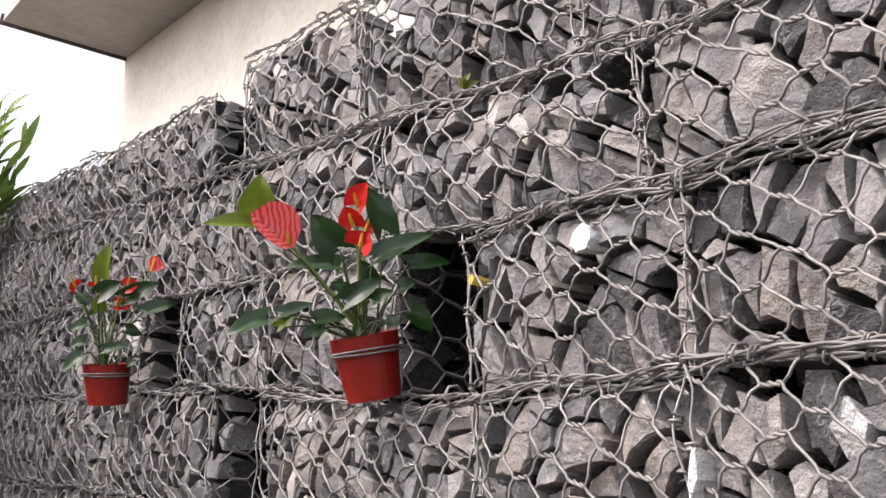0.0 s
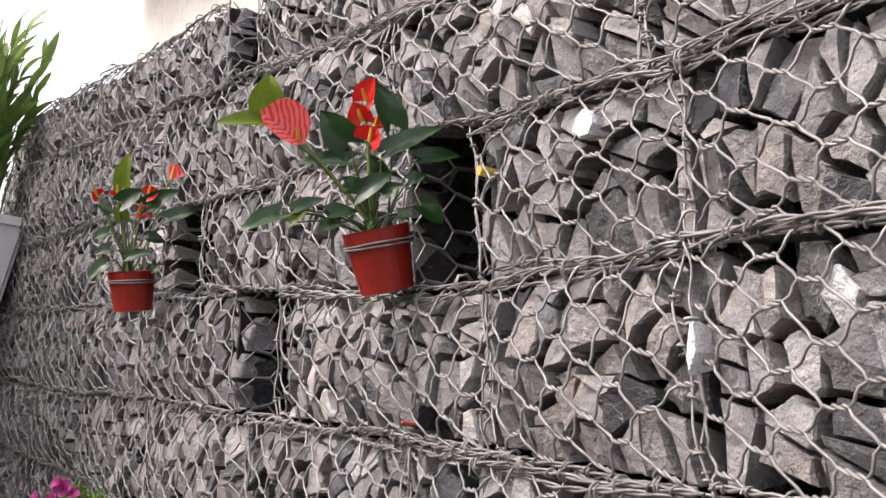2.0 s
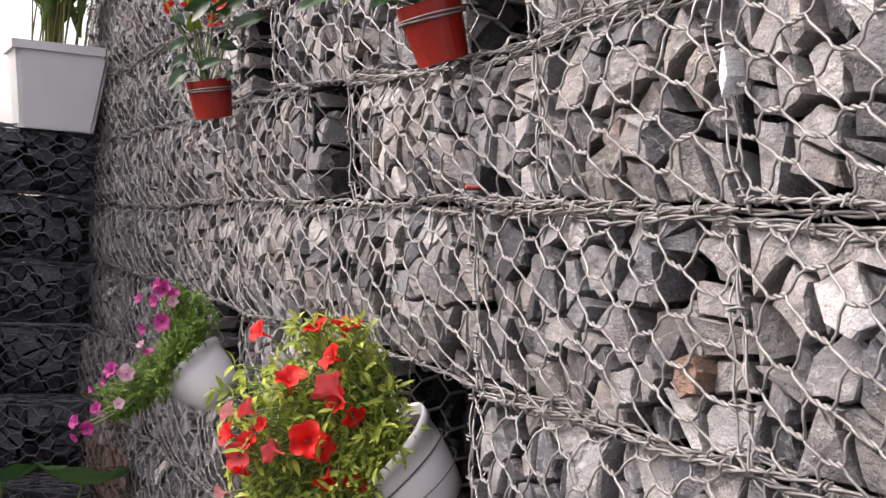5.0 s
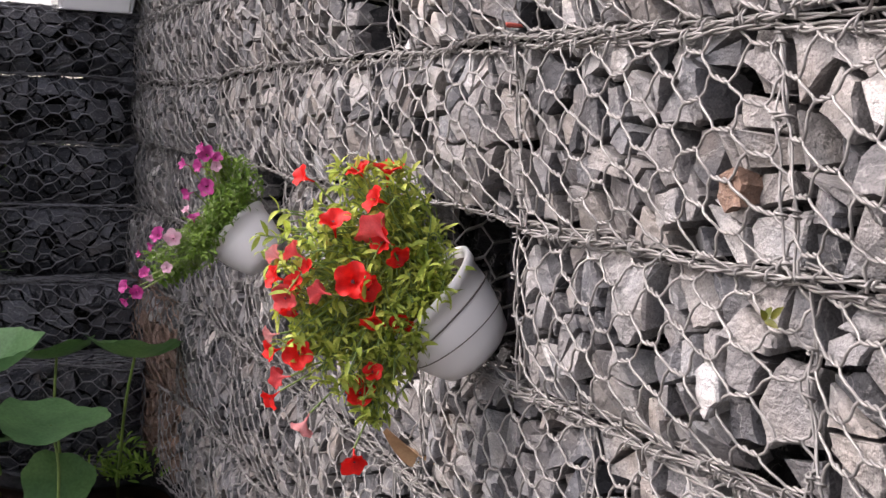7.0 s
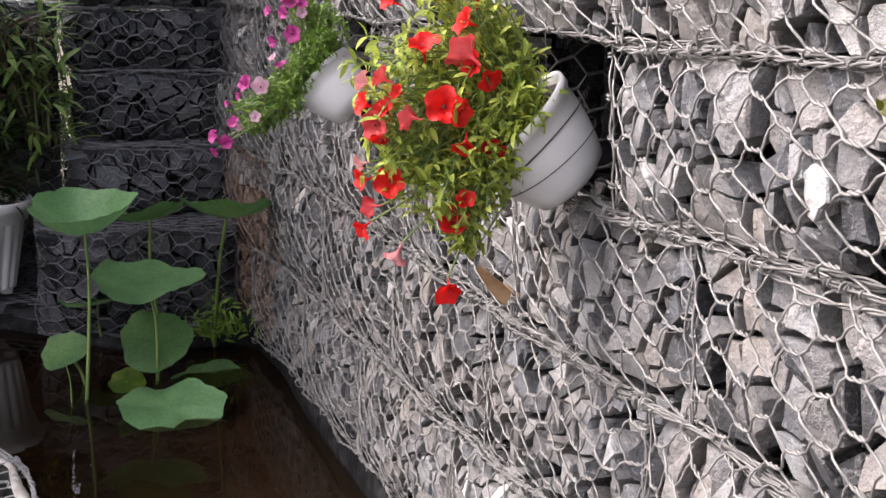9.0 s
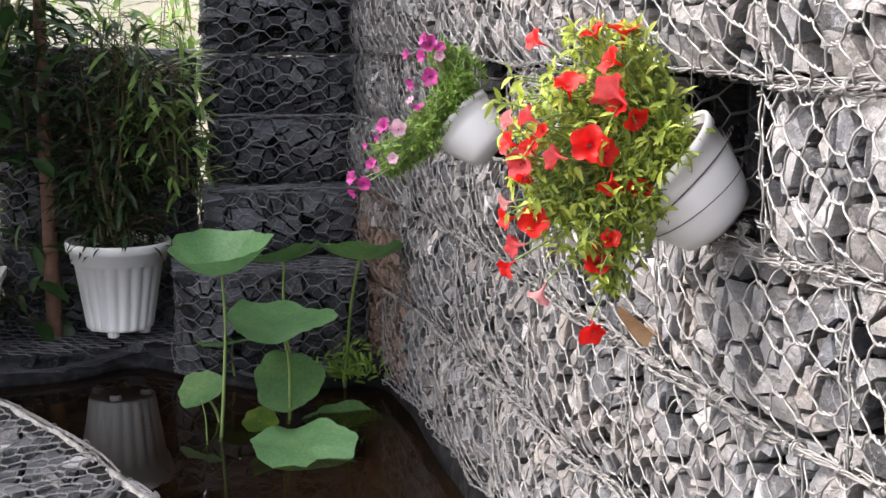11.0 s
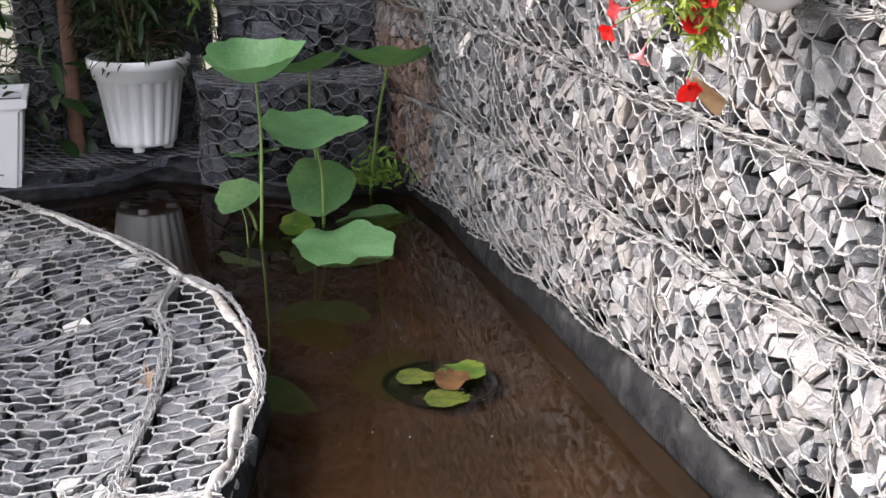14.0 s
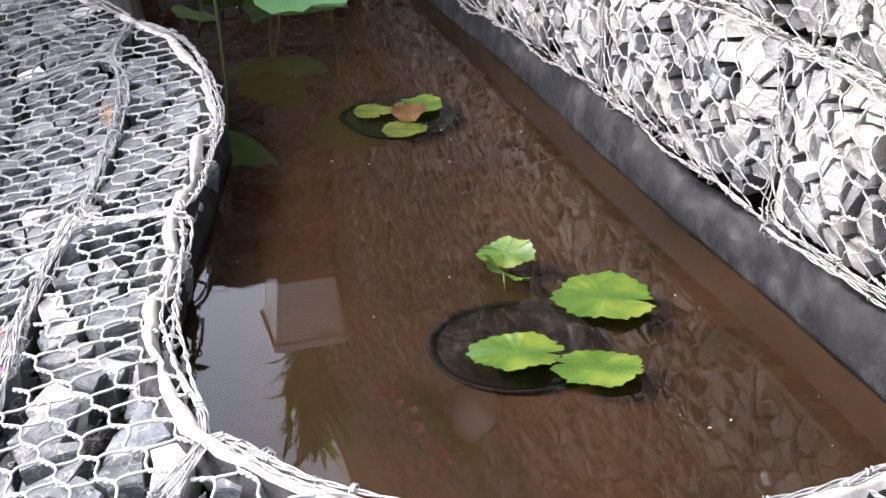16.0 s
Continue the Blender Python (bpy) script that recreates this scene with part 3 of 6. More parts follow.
NDIR = (-0.72, -0.694, 0.0)


def wall_face(level, u):
    """How far into the wall the face of a course lies: the low courses swell at the far end."""
    f = FACE + (0.012, 0.02, 0.02, 0.012, 0, -0.004, 0, 0, 0.01)[level]
    return f - 0.05 * max(0.0, (u - 2.6)) * (level < 3)


def basket(name, place, outdir, rect, rng, size, label, group, fine=True, stone=None, wire=None, thick=0.055, keep=None, white=0.03, rims="tblr", wires=5, at=None, rough=1.0, lift=0.004, thickness=0.0014, tight=0.83):
    """One gabion basket: its stones, the netting over them and the wire bundles round its edges."""
    a0, a1, b0, b1 = rect
    ob = spot(name, at or place((a0 + a1) / 2, b0, -0.05), label, "gabion basket", group)
    stones(ob, place, (a0 + 0.004, a1 - 0.004, b0 + 0.004, b1 - 0.004), size, rng, stone, thick, keep, rough, white, tight)

    def place_np(a, b, o):
        a, b, o = np.broadcast_arrays(a, b, o)
        flat = np.array([place(*p) for p in zip(a.ravel(), b.ravel(), o.ravel())])
        return flat.reshape(*a.shape, 3)

    net = netting(place_np, outdir, rect, rng, fine, keep, lift, thickness)
    if net:
        solid("wire_mesh", *net, wire or WIRE, ob, smooth=True)
    pieces = []
    for side in rims:
        n = 12
        if side in "tb":
            b = b1 - 0.002 if side == "t" else b0 + 0.002
            line = [place(a, b + 0.003 * math.sin(20 * a), 0.003) for a in np.linspace(a0, a1, n)]
            pieces.append(lacing(line, outdir, rng, wires if side == "t" or b0 < 0.14 else 2, 0.0095 if side == "t" or b0 < 0.14 else 0.005, step=0.006 if fine else 0.014))
        else:
            a = a0 + 0.003 if side == "l" else a1 - 0.003
            line = [place(a + 0.006 * math.sin(24 * b + 7 * a0) + 0.003 * math.sin(61 * b), b, 0.002) for b in np.linspace(b0, b1, n)]
            pieces.append(lacing(line, outdir, rng, 1, 0.0025, loops=0.055, step=0.007 if fine else 0.014))
    if pieces:
        solid("lacing_wire", *joined(pieces), wire or WIRE, ob, smooth=True)
    return ob


BASKETS = []


def build_wall():
    rng = random.Random(11)
    for lv in range(9):
        for u0, u1 in zip(ROWS[lv][:-1], ROWS[lv][1:]):
            um = (u0 + u1) / 2
            z0, z1 = joint(lv, um), joint(lv + 1, um)
            if lv == 8 and um > 1.8:
                z1 -= 0.022
            gap = (lv, u0) in GAPS
            swell = rng.uniform(0.012, 0.026)

            def place(a, b, o, lv=lv, u0=u0, u1=u1, z0=z0, z1=z1, swell=swell, gap=gap):
                x, y = min(1.0, abs(2 * (a - u0) / (u1 - u0) - 1)), min(1.0, abs(2 * (b - z0) / (z1 - z0) - 1))
                bulge = 0.0 if gap else swell * (1 - x**6) * (1 - y**3)
                t = (b - z0) / (z1 - z0)  # follow the joints, which sag a little
                low, high = joint(lv, a), joint(lv + 1, a) - (0.022 if lv == 8 and u0 > 1.79 else 0)
                a = a + LEAN[lv] * (b - (z0 + z1) / 2) * min(1.0, max(0.0, (a + 0.1) / 0.1), max(0.0, (3.95 - a) / 0.1))
                return P(a, wall_face(lv, a) + (0.26 if gap else 0) - bulge - o, low + t * (high - low))

            big = um < 1.1
            if gap:
                ob = basket("gabion_recess", place, NDIR, (u0 - 0.02, u1 + 0.02, z0, z1), rng, 0.05, "dark recess between wire baskets with grey rubble behind", "recesses in the gabion wall", fine=False, stone=RECESS_SHADE_STONE, wire=SHADEWIRE, white=0, rims="")
                ob["category"] = "wall recess"
                continue
            where = "low" if lv < 3 else "high" if lv > 6 else "middle"
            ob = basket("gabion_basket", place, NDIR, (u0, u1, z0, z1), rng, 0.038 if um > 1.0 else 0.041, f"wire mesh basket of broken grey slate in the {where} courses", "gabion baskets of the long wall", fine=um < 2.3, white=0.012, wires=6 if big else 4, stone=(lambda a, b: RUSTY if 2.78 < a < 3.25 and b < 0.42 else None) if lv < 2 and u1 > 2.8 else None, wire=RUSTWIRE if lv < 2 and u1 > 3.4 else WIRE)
            BASKETS.append((u0, u1, z0, z1, ob))
            d = wall_face(lv, um)
            lo, hi = max(joint(lv, u0), joint(lv, u1)), min(joint(lv + 1, u0), joint(lv + 1, u1))
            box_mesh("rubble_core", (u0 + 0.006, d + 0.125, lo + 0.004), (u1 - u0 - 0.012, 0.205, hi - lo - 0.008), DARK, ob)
            # netting and wires on the cheeks beside a recess
            for at, sgn, cond in ((u0, -1, (lv, round(ROWS[lv][max(0, ROWS[lv].index(u0) - 1)], 3)) in GAPS), (u1, 1, (lv, u1) in GAPS)):
                if cond:
                    def cheek(a, b, o, at=at, sgn=sgn, lv=lv, zm=(z0 + z1) / 2):
                        return P(at + sgn * (o - 0.002) + LEAN[lv] * (b - zm), wall_face(lv, at) + a, b)
                    stones(ob, cheek, (0.0, 0.22, z0 + 0.004, z1 - 0.004), 0.06, rng, RECESS_SHADE_STONE, 0.02)

                    def cheek_np(a, b, o, at=at, sgn=sgn, lv=lv):
                        a, b, o = np.broadcast_arrays(a, b, o)
                        flat = np.array([cheek(*p) for p in zip(a.ravel(), b.ravel(), o.ravel())])
                        return flat.reshape(*a.shape, 3)
                    net = netting(cheek_np, P(sgn, 0, 0), (0.0, 0.22, z0, z1), rng, False)
                    solid("side_mesh", *net, WIRE, ob, smooth=True)
    # what stands behind the baskets, coloured dark as shade
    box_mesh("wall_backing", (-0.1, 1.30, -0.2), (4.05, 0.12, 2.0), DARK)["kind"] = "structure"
    # Unseen box added so that no sky shows through the hollow end.
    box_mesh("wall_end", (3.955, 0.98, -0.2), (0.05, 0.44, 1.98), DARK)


build_wall()
tagged(bpy.data.objects["wall_end"], "dark rubble end of the gabion wall", "wall", kind="structure")
tagged(bpy.data.objects["wall_backing"], "dark rubble fill behind the gabion baskets", "wall", kind="structure")

# stones that stand out in the wall, and paint marks on others
def marked_stone(u, z, w, h, mat, seed, out=0.02):
    rng = random.Random(seed)
    n = rng.choice((5, 6, 7))
    poly = [(u + w * 0.5 * math.cos(6.283 * q / n + seed) * rng.uniform(0.8, 1.1), z + h * 0.5 * math.sin(6.283 * q / n + seed) * rng.uniform(0.8, 1.1)) for q in range(n)]
    v, f, c = stone_shape(poly, rng, 0.03, 0.7)
    home = next(ob for u0, u1, z0, z1, ob in BASKETS if u0 - 0.02 <= u <= u1 + 0.02 and z0 - 0.02 <= z <= z1 + 0.02)
    w3 = [P(p[0], FACE - 0.008 - out - p[2], p[1]) for p in v]
    solid("stone", w3, f, mat, home, centre=P(c[0], FACE, c[1]))


PALE = stone_material("pale_slate", [(0.0, (0.34, 0.335, 0.33)), (1.0, (0.4, 0.395, 0.39))], 0.35)
WHITE_STONE = stone_material("white_stone", [(0.0, (0.7, 0.69, 0.67)), (1.0, (0.82, 0.81, 0.79))], 0.3, rust=0.05)
YELLOW_MARK = plain("yellow_paint_mark", (0.5, 0.36, 0.04), (0.66, 0.5, 0.1), 0.7, 60, 0.3)
RED_MARK = plain("red_paint_mark", (0.42, 0.06, 0.04), (0.55, 0.11, 0.08), 0.7, 60, 0.3)
for u, z, w, h, mat, seed in ((1.174, 1.252, 0.05, 0.045, WHITE_STONE, 1), (0.453, 1.239, 0.014, 0.055, WHITE_STONE, 2), (0.319, 1.275, 0.055, 0.055, WHITE_STONE, 4), (0.636, 1.432, 0.04, 0.035, WHITE_STONE, 5),
                              (0.499, 0.832, 0.065, 0.06, PALE, 6), (0.481, 0.997, 0.04, 0.045, RUSTY, 7), (0.748, 0.223, 0.035, 0.035, WHITE_STONE, 8), (1.35, 0.62, 0.05, 0.045, PALE, 9),
                              (0.837, 1.41, 0.009, 0.014, YELLOW_MARK, 10), (0.925, 1.222, 0.013, 0.007, RED_MARK, 11), (0.935, 1.143, 0.009, 0.007, RED_MARK, 12)):
    marked_stone(u, z, w, h, mat, seed, 0.006 if mat in (YELLOW_MARK, RED_MARK) else 0.012 if mat is RUSTY else 0.018)

# ---- the bank beside the pond ----


def bank_height(x, y):
    s = shore_gap(x, y)
    z = 0.066 - 0.05 * max(0.0, min(1.0, (s - 0.02) / 0.22)) + 0.007 * math.sin(7 * x + 3 * y) * min(1, s * 6)
    z -= 0.04 * max(0.0, min(1.0, (s - 0.2) / 0.16))
    return z + 0.03 * max(0.0, min(1.0, (s - 0.45) / 0.2))


BANK_PLANS = [  # corners of each bank basket, round the shore
    ("gabion_bank", [(-2.32, 2.075), (-1.90, 2.0), (-1.52, 1.87), (-1.33, 1.78), (-1.27, 1.62), (-1.5, 1.42), (-1.9, 1.4), (-2.6, 1.7)]),
    ("gabion_bank", [(-1.33, 1.78), (-1.16, 1.705), (-0.985, 1.555), (-0.845, 1.39), (-0.73, 1.20), (-0.64, 1.03), (-0.83, 1.0), (-0.97, 1.26), (-1.15, 1.52), (-1.27, 1.62)]),
    ("gabion_bank", [(-1.27, 1.62), (-1.15, 1.52), (-0.97, 1.26), (-0.83, 1.0), (-0.72, 0.79), (-0.61, 0.63), (-0.9, 0.45), (-1.6, 0.9), (-1.5, 1.42)]),
    ("gabion_bank", [(-0.64, 1.03), (-0.575, 0.93), (-0.49, 0.785), (-0.40, 0.685), (-0.29, 0.61), (-0.30, 0.40), (-0.5, 0.42), (-0.61, 0.63), (-0.72, 0.79), (-0.83, 1.0)]),
    ("gabion_bank", [(-0.29, 0.61), (-0.19, 0.575), (-0.07, 0.575), (0.09, 0.62), (0.21, 0.70), (0.30, 0.785), (0.36, 0.89), (0.55, 0.85), (0.45, 0.5), (0.1, 0.36), (-0.30, 0.40)]),
]


def bank_place(x, y, o):
    return Vector((x, y, bank_height(x, y) + o - 0.002))


def build_bank():
    rng = random.Random(23)
    for q, (name, pts) in enumerate(BANK_PLANS):
        poly = np.array(pts)
        lo, hi = poly.min(0), poly.max(0)

        def keep(x, y, poly=poly):
            return in_poly(x, y, poly) and not in_poly(x, y, POND)

        mid = poly.mean(0)
        rect = (lo[0], hi[0], lo[1], hi[1])
        # The farthest basket keeps the darker wire in place of shade.
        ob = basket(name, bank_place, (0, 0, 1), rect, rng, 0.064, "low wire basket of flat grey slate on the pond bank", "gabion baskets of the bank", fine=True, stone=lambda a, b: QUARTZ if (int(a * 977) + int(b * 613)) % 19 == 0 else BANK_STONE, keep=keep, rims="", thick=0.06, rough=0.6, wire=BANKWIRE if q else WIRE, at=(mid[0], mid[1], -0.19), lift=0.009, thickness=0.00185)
        ring = smooth_line(pts, 0.04, True)
        ring = np.vstack([ring, ring[:1]])
        line = [bank_place(x, y, 0.01) for x, y in ring]
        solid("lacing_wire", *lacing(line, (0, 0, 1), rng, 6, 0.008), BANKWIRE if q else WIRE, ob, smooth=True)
        # body of the basket under its stones
        bm = bmesh.new()
        inner = mid + (ring[:-1] - mid) * 0.97
        top = [bm.verts.new((x, y, bank_height(x, y) - 0.12)) for x, y in inner]
        low = [bm.verts.new((x, y, -0.21)) for x, y in inner]
        bm.faces.new(top)
        for i in range(len(top)):
            bm.faces.new((top[i], low[i], low[(i + 1) % len(top)], top[(i + 1) % len(top)]))
        bmesh.ops.triangulate(bm, faces=bm.faces[:1])
        part("rubble_core", bm, DARK, ob)


build_bank()

# ---- the stepped wall across the far end ----
STEPS = [  # face u, n from, n to, z from, z to
    (3.14, 0.40, 0.93, 0.01, 0.305), (3.33, 0.49, 0.95, 0.305, 0.50), (3.45, 0.52, 0.96, 0.50, 0.70),
    (3.50, 0.50, 0.96, 0.70, 0.875), (3.51, 0.50, 0.96, 0.875, 1.07), (3.52, 0.50, 0.96, 1.07, 1.265),
    # The lowest here is added to block the bright view behind the pots.
    (3.66, -0.1, 0.50, 0.60, 0.88), (3.66, -0.1, 0.50, 0.30, 0.60), (3.62, -0.1, 0.45, 0.02, 0.30),
]


def build_steps():
    rng = random.Random(31)
    for u, n0, n1, z0, z1 in STEPS:
        def place(a, b, o, u=u, n0=n0, n1=n1, z0=z0, z1=z1):
            x = (a - n0) / (n1 - n0)
            roundoff = 0.07 * max(0.0, 1 - x / 0.18) ** 2
            y = min(1.0, abs(2 * (b - z0) / (z1 - z0) - 1))
            xx = min(1.0, abs(2 * x - 1))
            lump = 0.012 * math.sin(17 * a + 9 * b + 5 * u)
            return P(u + 0.02 + roundoff - 0.06 * (1 - y**4) * (1 - xx**6) - lump - o, a, b)
        ob = basket("gabion_step", place, P(-1, 0, 0), (n0, n1, z0, z1), rng, 0.05, "dark wire mesh gabion step of slate at the far end", "gabion steps of the far wall", fine=False, stone=STEP_STONE, wire=SHADEWIRE, white=0, wires=4, rough=0.7, tight=0.95)
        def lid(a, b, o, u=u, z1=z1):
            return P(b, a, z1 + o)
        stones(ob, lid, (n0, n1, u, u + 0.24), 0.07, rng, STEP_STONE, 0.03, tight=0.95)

        def lid_np(a, b, o, u=u, z1=z1):
            a, b, o = np.broadcast_arrays(a, b, o)
            flat = np.array([lid(*p) for p in zip(a.ravel(), b.ravel(), o.ravel())])
            return flat.reshape(*a.shape, 3)
        solid("top_mesh", *netting(lid_np, (0, 0, 1), (n0, n1, u, u + 0.24), rng, False), SHADEWIRE, ob, smooth=True)
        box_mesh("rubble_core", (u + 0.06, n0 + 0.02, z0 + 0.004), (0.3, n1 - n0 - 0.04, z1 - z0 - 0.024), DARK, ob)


build_steps()

# low ledge behind the pond, on which the pots stand


def ledge_place(x, y, o):
    return Vector((x, y, 0.062 + 0.012 * math.sin(9 * x) * math.cos(7 * y) + o))


LEDGE = np.array([(-2.40, 2.14), (-2.28, 2.26), (-2.17, 2.40), (-2.135, 2.645), (-1.985, 2.645), (-1.83, 2.632), (-1.66, 2.64), (-1.56, 2.71), (-1.46, 2.85), (-1.75, 3.05), (-2.2, 2.95), (-2.75, 2.5), (-2.75, 2.2)])


def build_ledge():
    rng = random.Random(41)
    ob = basket("gabion_ledge", ledge_place, (0, 0, 1), (-2.75, -1.46, 2.14, 3.05), rng, 0.07, "flat dark gabion ledge under the plant pots", "gabion ledge", fine=False, stone=DARK, wire=SHADEWIRE, keep=lambda x, y: in_poly(x, y, LEDGE), rims="", thick=0.03, white=0, at=(-2.1, 2.6, -0.2))
    bm = bmesh.new()
    top = [bm.verts.new((x, y, 0.035)) for x, y in LEDGE]
    low = [bm.verts.new((x, y, -0.2)) for x, y in LEDGE]
    bm.faces.new(top)
    for i in range(len(top)):
        bm.faces.new((top[i], low[i], low[(i + 1) % len(top)], top[(i + 1) % len(top)]))
    part("rubble_core", bm, DARK, ob)


build_ledge()

# ---- the house behind the wall ----
house = spot("house", P(6, 2.6, 0), "cream plastered house with a grey concrete overhang", "house")
box_mesh("wall", (1.5, 2.0, -0.2), (5.68, 1.6, 3.55), PLASTER, house)
box_mesh("roof_overhang", (1.5, 1.286, 3.352), (5.66, 2.3, 0.16), CONCRETE, house, "grey concrete overhang slab")
box_mesh("drip_edge", (7.16, 1.27, 3.335), (0.025, 0.74, 0.06), IRON, house, "dark edge strip")
# a pale garden wall behind the plants
box_mesh("garden_wall", (6.6, -4.5, -0.2), (0.16, 5.9, 1.35), PLASTER)
tagged(bpy.data.objects["garden_wall"], "pale plastered garden wall behind the shrubs", "wall", kind="structure")

# ---- leaves, stems and pots ----
ANTH_DARK = leaf_material("anthurium_leaf", (0.008, 0.036, 0.008), (0.03, 0.09, 0.018), 0.3, 25, 0.2, 0.6)
ANTH_LIGHT = leaf_material("young_anthurium_leaf", (0.10, 0.17, 0.012), (0.18, 0.26, 0.025), 0.35, 25, 0.35)
SPATHE = leaf_material("red_spathe", (0.52, 0.012, 0.012), (0.70, 0.03, 0.022), 0.22, 20, 0.2)
SPATHE_PINK = leaf_material("pink_red_spathe", (0.58, 0.018, 0.022), (0.82, 0.12, 0.11), 0.25, 45, 0.2)
bands = SPATHE_PINK.node_tree.nodes.new("ShaderNodeTexWave")  # red veins on the pink spathe
bands.inputs["Scale"].default_value, bands.inputs["Distortion"].default_value, bands.inputs["Detail"].default_value = 42, 6.0, 2.0
SPATHE_PINK.node_tree.links.new(SPATHE_PINK.node_tree.nodes.new("ShaderNodeTexCoord").outputs["Object"], bands.inputs["Vector"])
SPATHE_PINK.node_tree.links.new(ramp(SPATHE_PINK.node_tree.nodes, SPATHE_PINK.node_tree.links, bands.outputs["Fac"], [(0.1, (0.64, 0.045, 0.05)), (0.5, (0.84, 0.21, 0.2))]), SPATHE_PINK.node_tree.nodes["Principled BSDF"].inputs["Base Color"])
SPADIX = plain("yellow_spadix", (0.62, 0.34, 0.03), (0.75, 0.5, 0.08), 0.6, 60, 0.5)
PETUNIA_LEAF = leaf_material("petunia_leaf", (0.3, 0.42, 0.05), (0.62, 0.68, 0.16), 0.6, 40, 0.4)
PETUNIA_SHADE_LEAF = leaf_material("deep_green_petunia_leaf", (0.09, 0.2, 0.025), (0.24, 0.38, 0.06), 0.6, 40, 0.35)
ROTTED = leaf_material("rotting_pad", (0.03, 0.016, 0.006), (0.11, 0.055, 0.02), 0.8, 30, 0.1, 0.1)
MOTTLED = leaf_material("mottled_pad", (0.02, 0.04, 0.006), (0.10, 0.11, 0.014), 0.5, 45, 0.15, 0.2)
PETUNIA_RED = leaf_material("red_petal", (0.66, 0.007, 0.006), (0.85, 0.018, 0.012), 0.6, 50, 0.3)
PETUNIA_SALMON = leaf_material("salmon_petal", (0.62, 0.035, 0.045), (0.8, 0.13, 0.14), 0.6, 50, 0.35)
PALE_SALMON = leaf_material("pale_salmon_petal", (0.72, 0.2, 0.22), (0.82, 0.42, 0.42), 0.6, 50, 0.35)
PETUNIA_PINK = leaf_material("pink_petal", (0.38, 0.015, 0.18), (0.62, 0.10, 0.38), 0.6, 50, 0.35)
PALE_PINK = leaf_material("pale_pink_petal", (0.7, 0.35, 0.5), (0.85, 0.6, 0.72), 0.6, 50, 0.35)
THROAT = plain("dark_throat", (0.03, 0.004, 0.01), (0.09, 0.01, 0.02), 0.7, 40, 0)
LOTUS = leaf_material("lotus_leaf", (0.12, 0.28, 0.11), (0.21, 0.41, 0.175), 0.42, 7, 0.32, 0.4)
# The lotus leaf again in darker green, with shade put into the colour.
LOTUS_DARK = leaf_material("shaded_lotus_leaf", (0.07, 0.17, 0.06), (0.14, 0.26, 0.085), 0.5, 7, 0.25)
LILY = lily_material("lily_pad", (0.026, 0.064, 0.006), (0.07, 0.122, 0.014), 0.35, 18, 0.15)
YELLOWED = leaf_material("yellowing_leaf", (0.045, 0.08, 0.010), (0.17, 0.16, 0.024), 0.5, 25, 0.3)
DEAD = plain("dry_brown_leaf", (0.24, 0.13, 0.06), (0.46, 0.29, 0.16), 0.7, 30, 0.4)
SHRUB = leaf_material("shrub_leaf", (0.02, 0.055, 0.016), (0.055, 0.12, 0.035), 0.4, 12, 0.25)
BAMBOO = leaf_material("bamboo_leaf", (0.016, 0.033, 0.012), (0.05, 0.086, 0.03), 0.45, 12, 0.3)
REED = leaf_material("strap_leaf", (0.12, 0.22, 0.05), (0.28, 0.42, 0.12), 0.4, 12, 0.4)


def unit(v):
    v = np.asarray(v, float)
    return v / (np.linalg.norm(v) + 1e-9)


def blade(base, tip, width, face, kind="heart", cup=0.12, droop=0.1, rows=9, cols=7, wave=0.0, seed=0):
    """A leaf from its stalk end to its tip, as places and faces; face is the way its upper side looks."""
    base, tip = np.asarray(base, float), np.asarray(tip, float)
    ln = np.linalg.norm(tip - base)
    L = unit(tip - base)
    S = unit(np.cross(L, face))
    N = np.cross(S, L)
    verts, faces = [], []
    for i in range(rows):
        t = i / (rows - 1)
        if kind == "heart":
            w = max(0.0, math.sin(math.pi * (0.3 + 0.7 * t))) ** 0.85
            if i == 0:
                w = 0.8
        elif kind == "lance":
            w = math.sin(math.pi * (0.06 + 0.94 * t)) ** 0.75
        else:
            w = math.sqrt(max(0.0, 1 - (2 * t - 1) ** 2)) * 0.98 + 0.02
        if i == rows - 1:
            w = 0.01
        for j in range(cols):
            s = 2 * j / (cols - 1) - 1
            back = -0.16 * abs(s) ** 1.3 * max(0.0, 1 - t * 5) * (kind == "heart") + 0.10 * (1 - abs(s)) * max(0.0, 1 - t * 6) * (kind == "heart")
            h = cup * width * abs(s) ** 1.15 * w - droop * ln * (t - 0.4) ** 2 + wave * width * math.sin(9 * t + 3 * s + seed)
            verts.append(base + L * ln * (t + back) + S * (0.5 * width * w * s) + N * h)
    for i in range(rows - 1):
        for j in range(cols - 1):
            q = i * cols + j
            faces.append((q, q + 1, q + cols + 1, q + cols))
    return np.array(verts), faces


def gather(lots):
    vs, fs, b = [], [], 0
    for v, f in lots:
        vs.extend(np.asarray(v).tolist())
        fs.extend([tuple(b + i for i in q) for q in f])
        b = len(vs)
    return vs, fs


def stalk(points, r0, r1, sides=6):
    """A tapering tube through plan points."""
    p = smooth_line(points, max(0.004, np.linalg.norm(np.subtract(points[-1], points[0])) / 14))
    p = np.vstack([p, points[-1]])
    rad = np.linspace(r0, r1, len(p))
    d = unit(p[-1] - p[0])
    out = np.cross(d, (0.3, 0.9, 0.2))
    return tubes(p[None], unit(out), rad[None, :], sides)


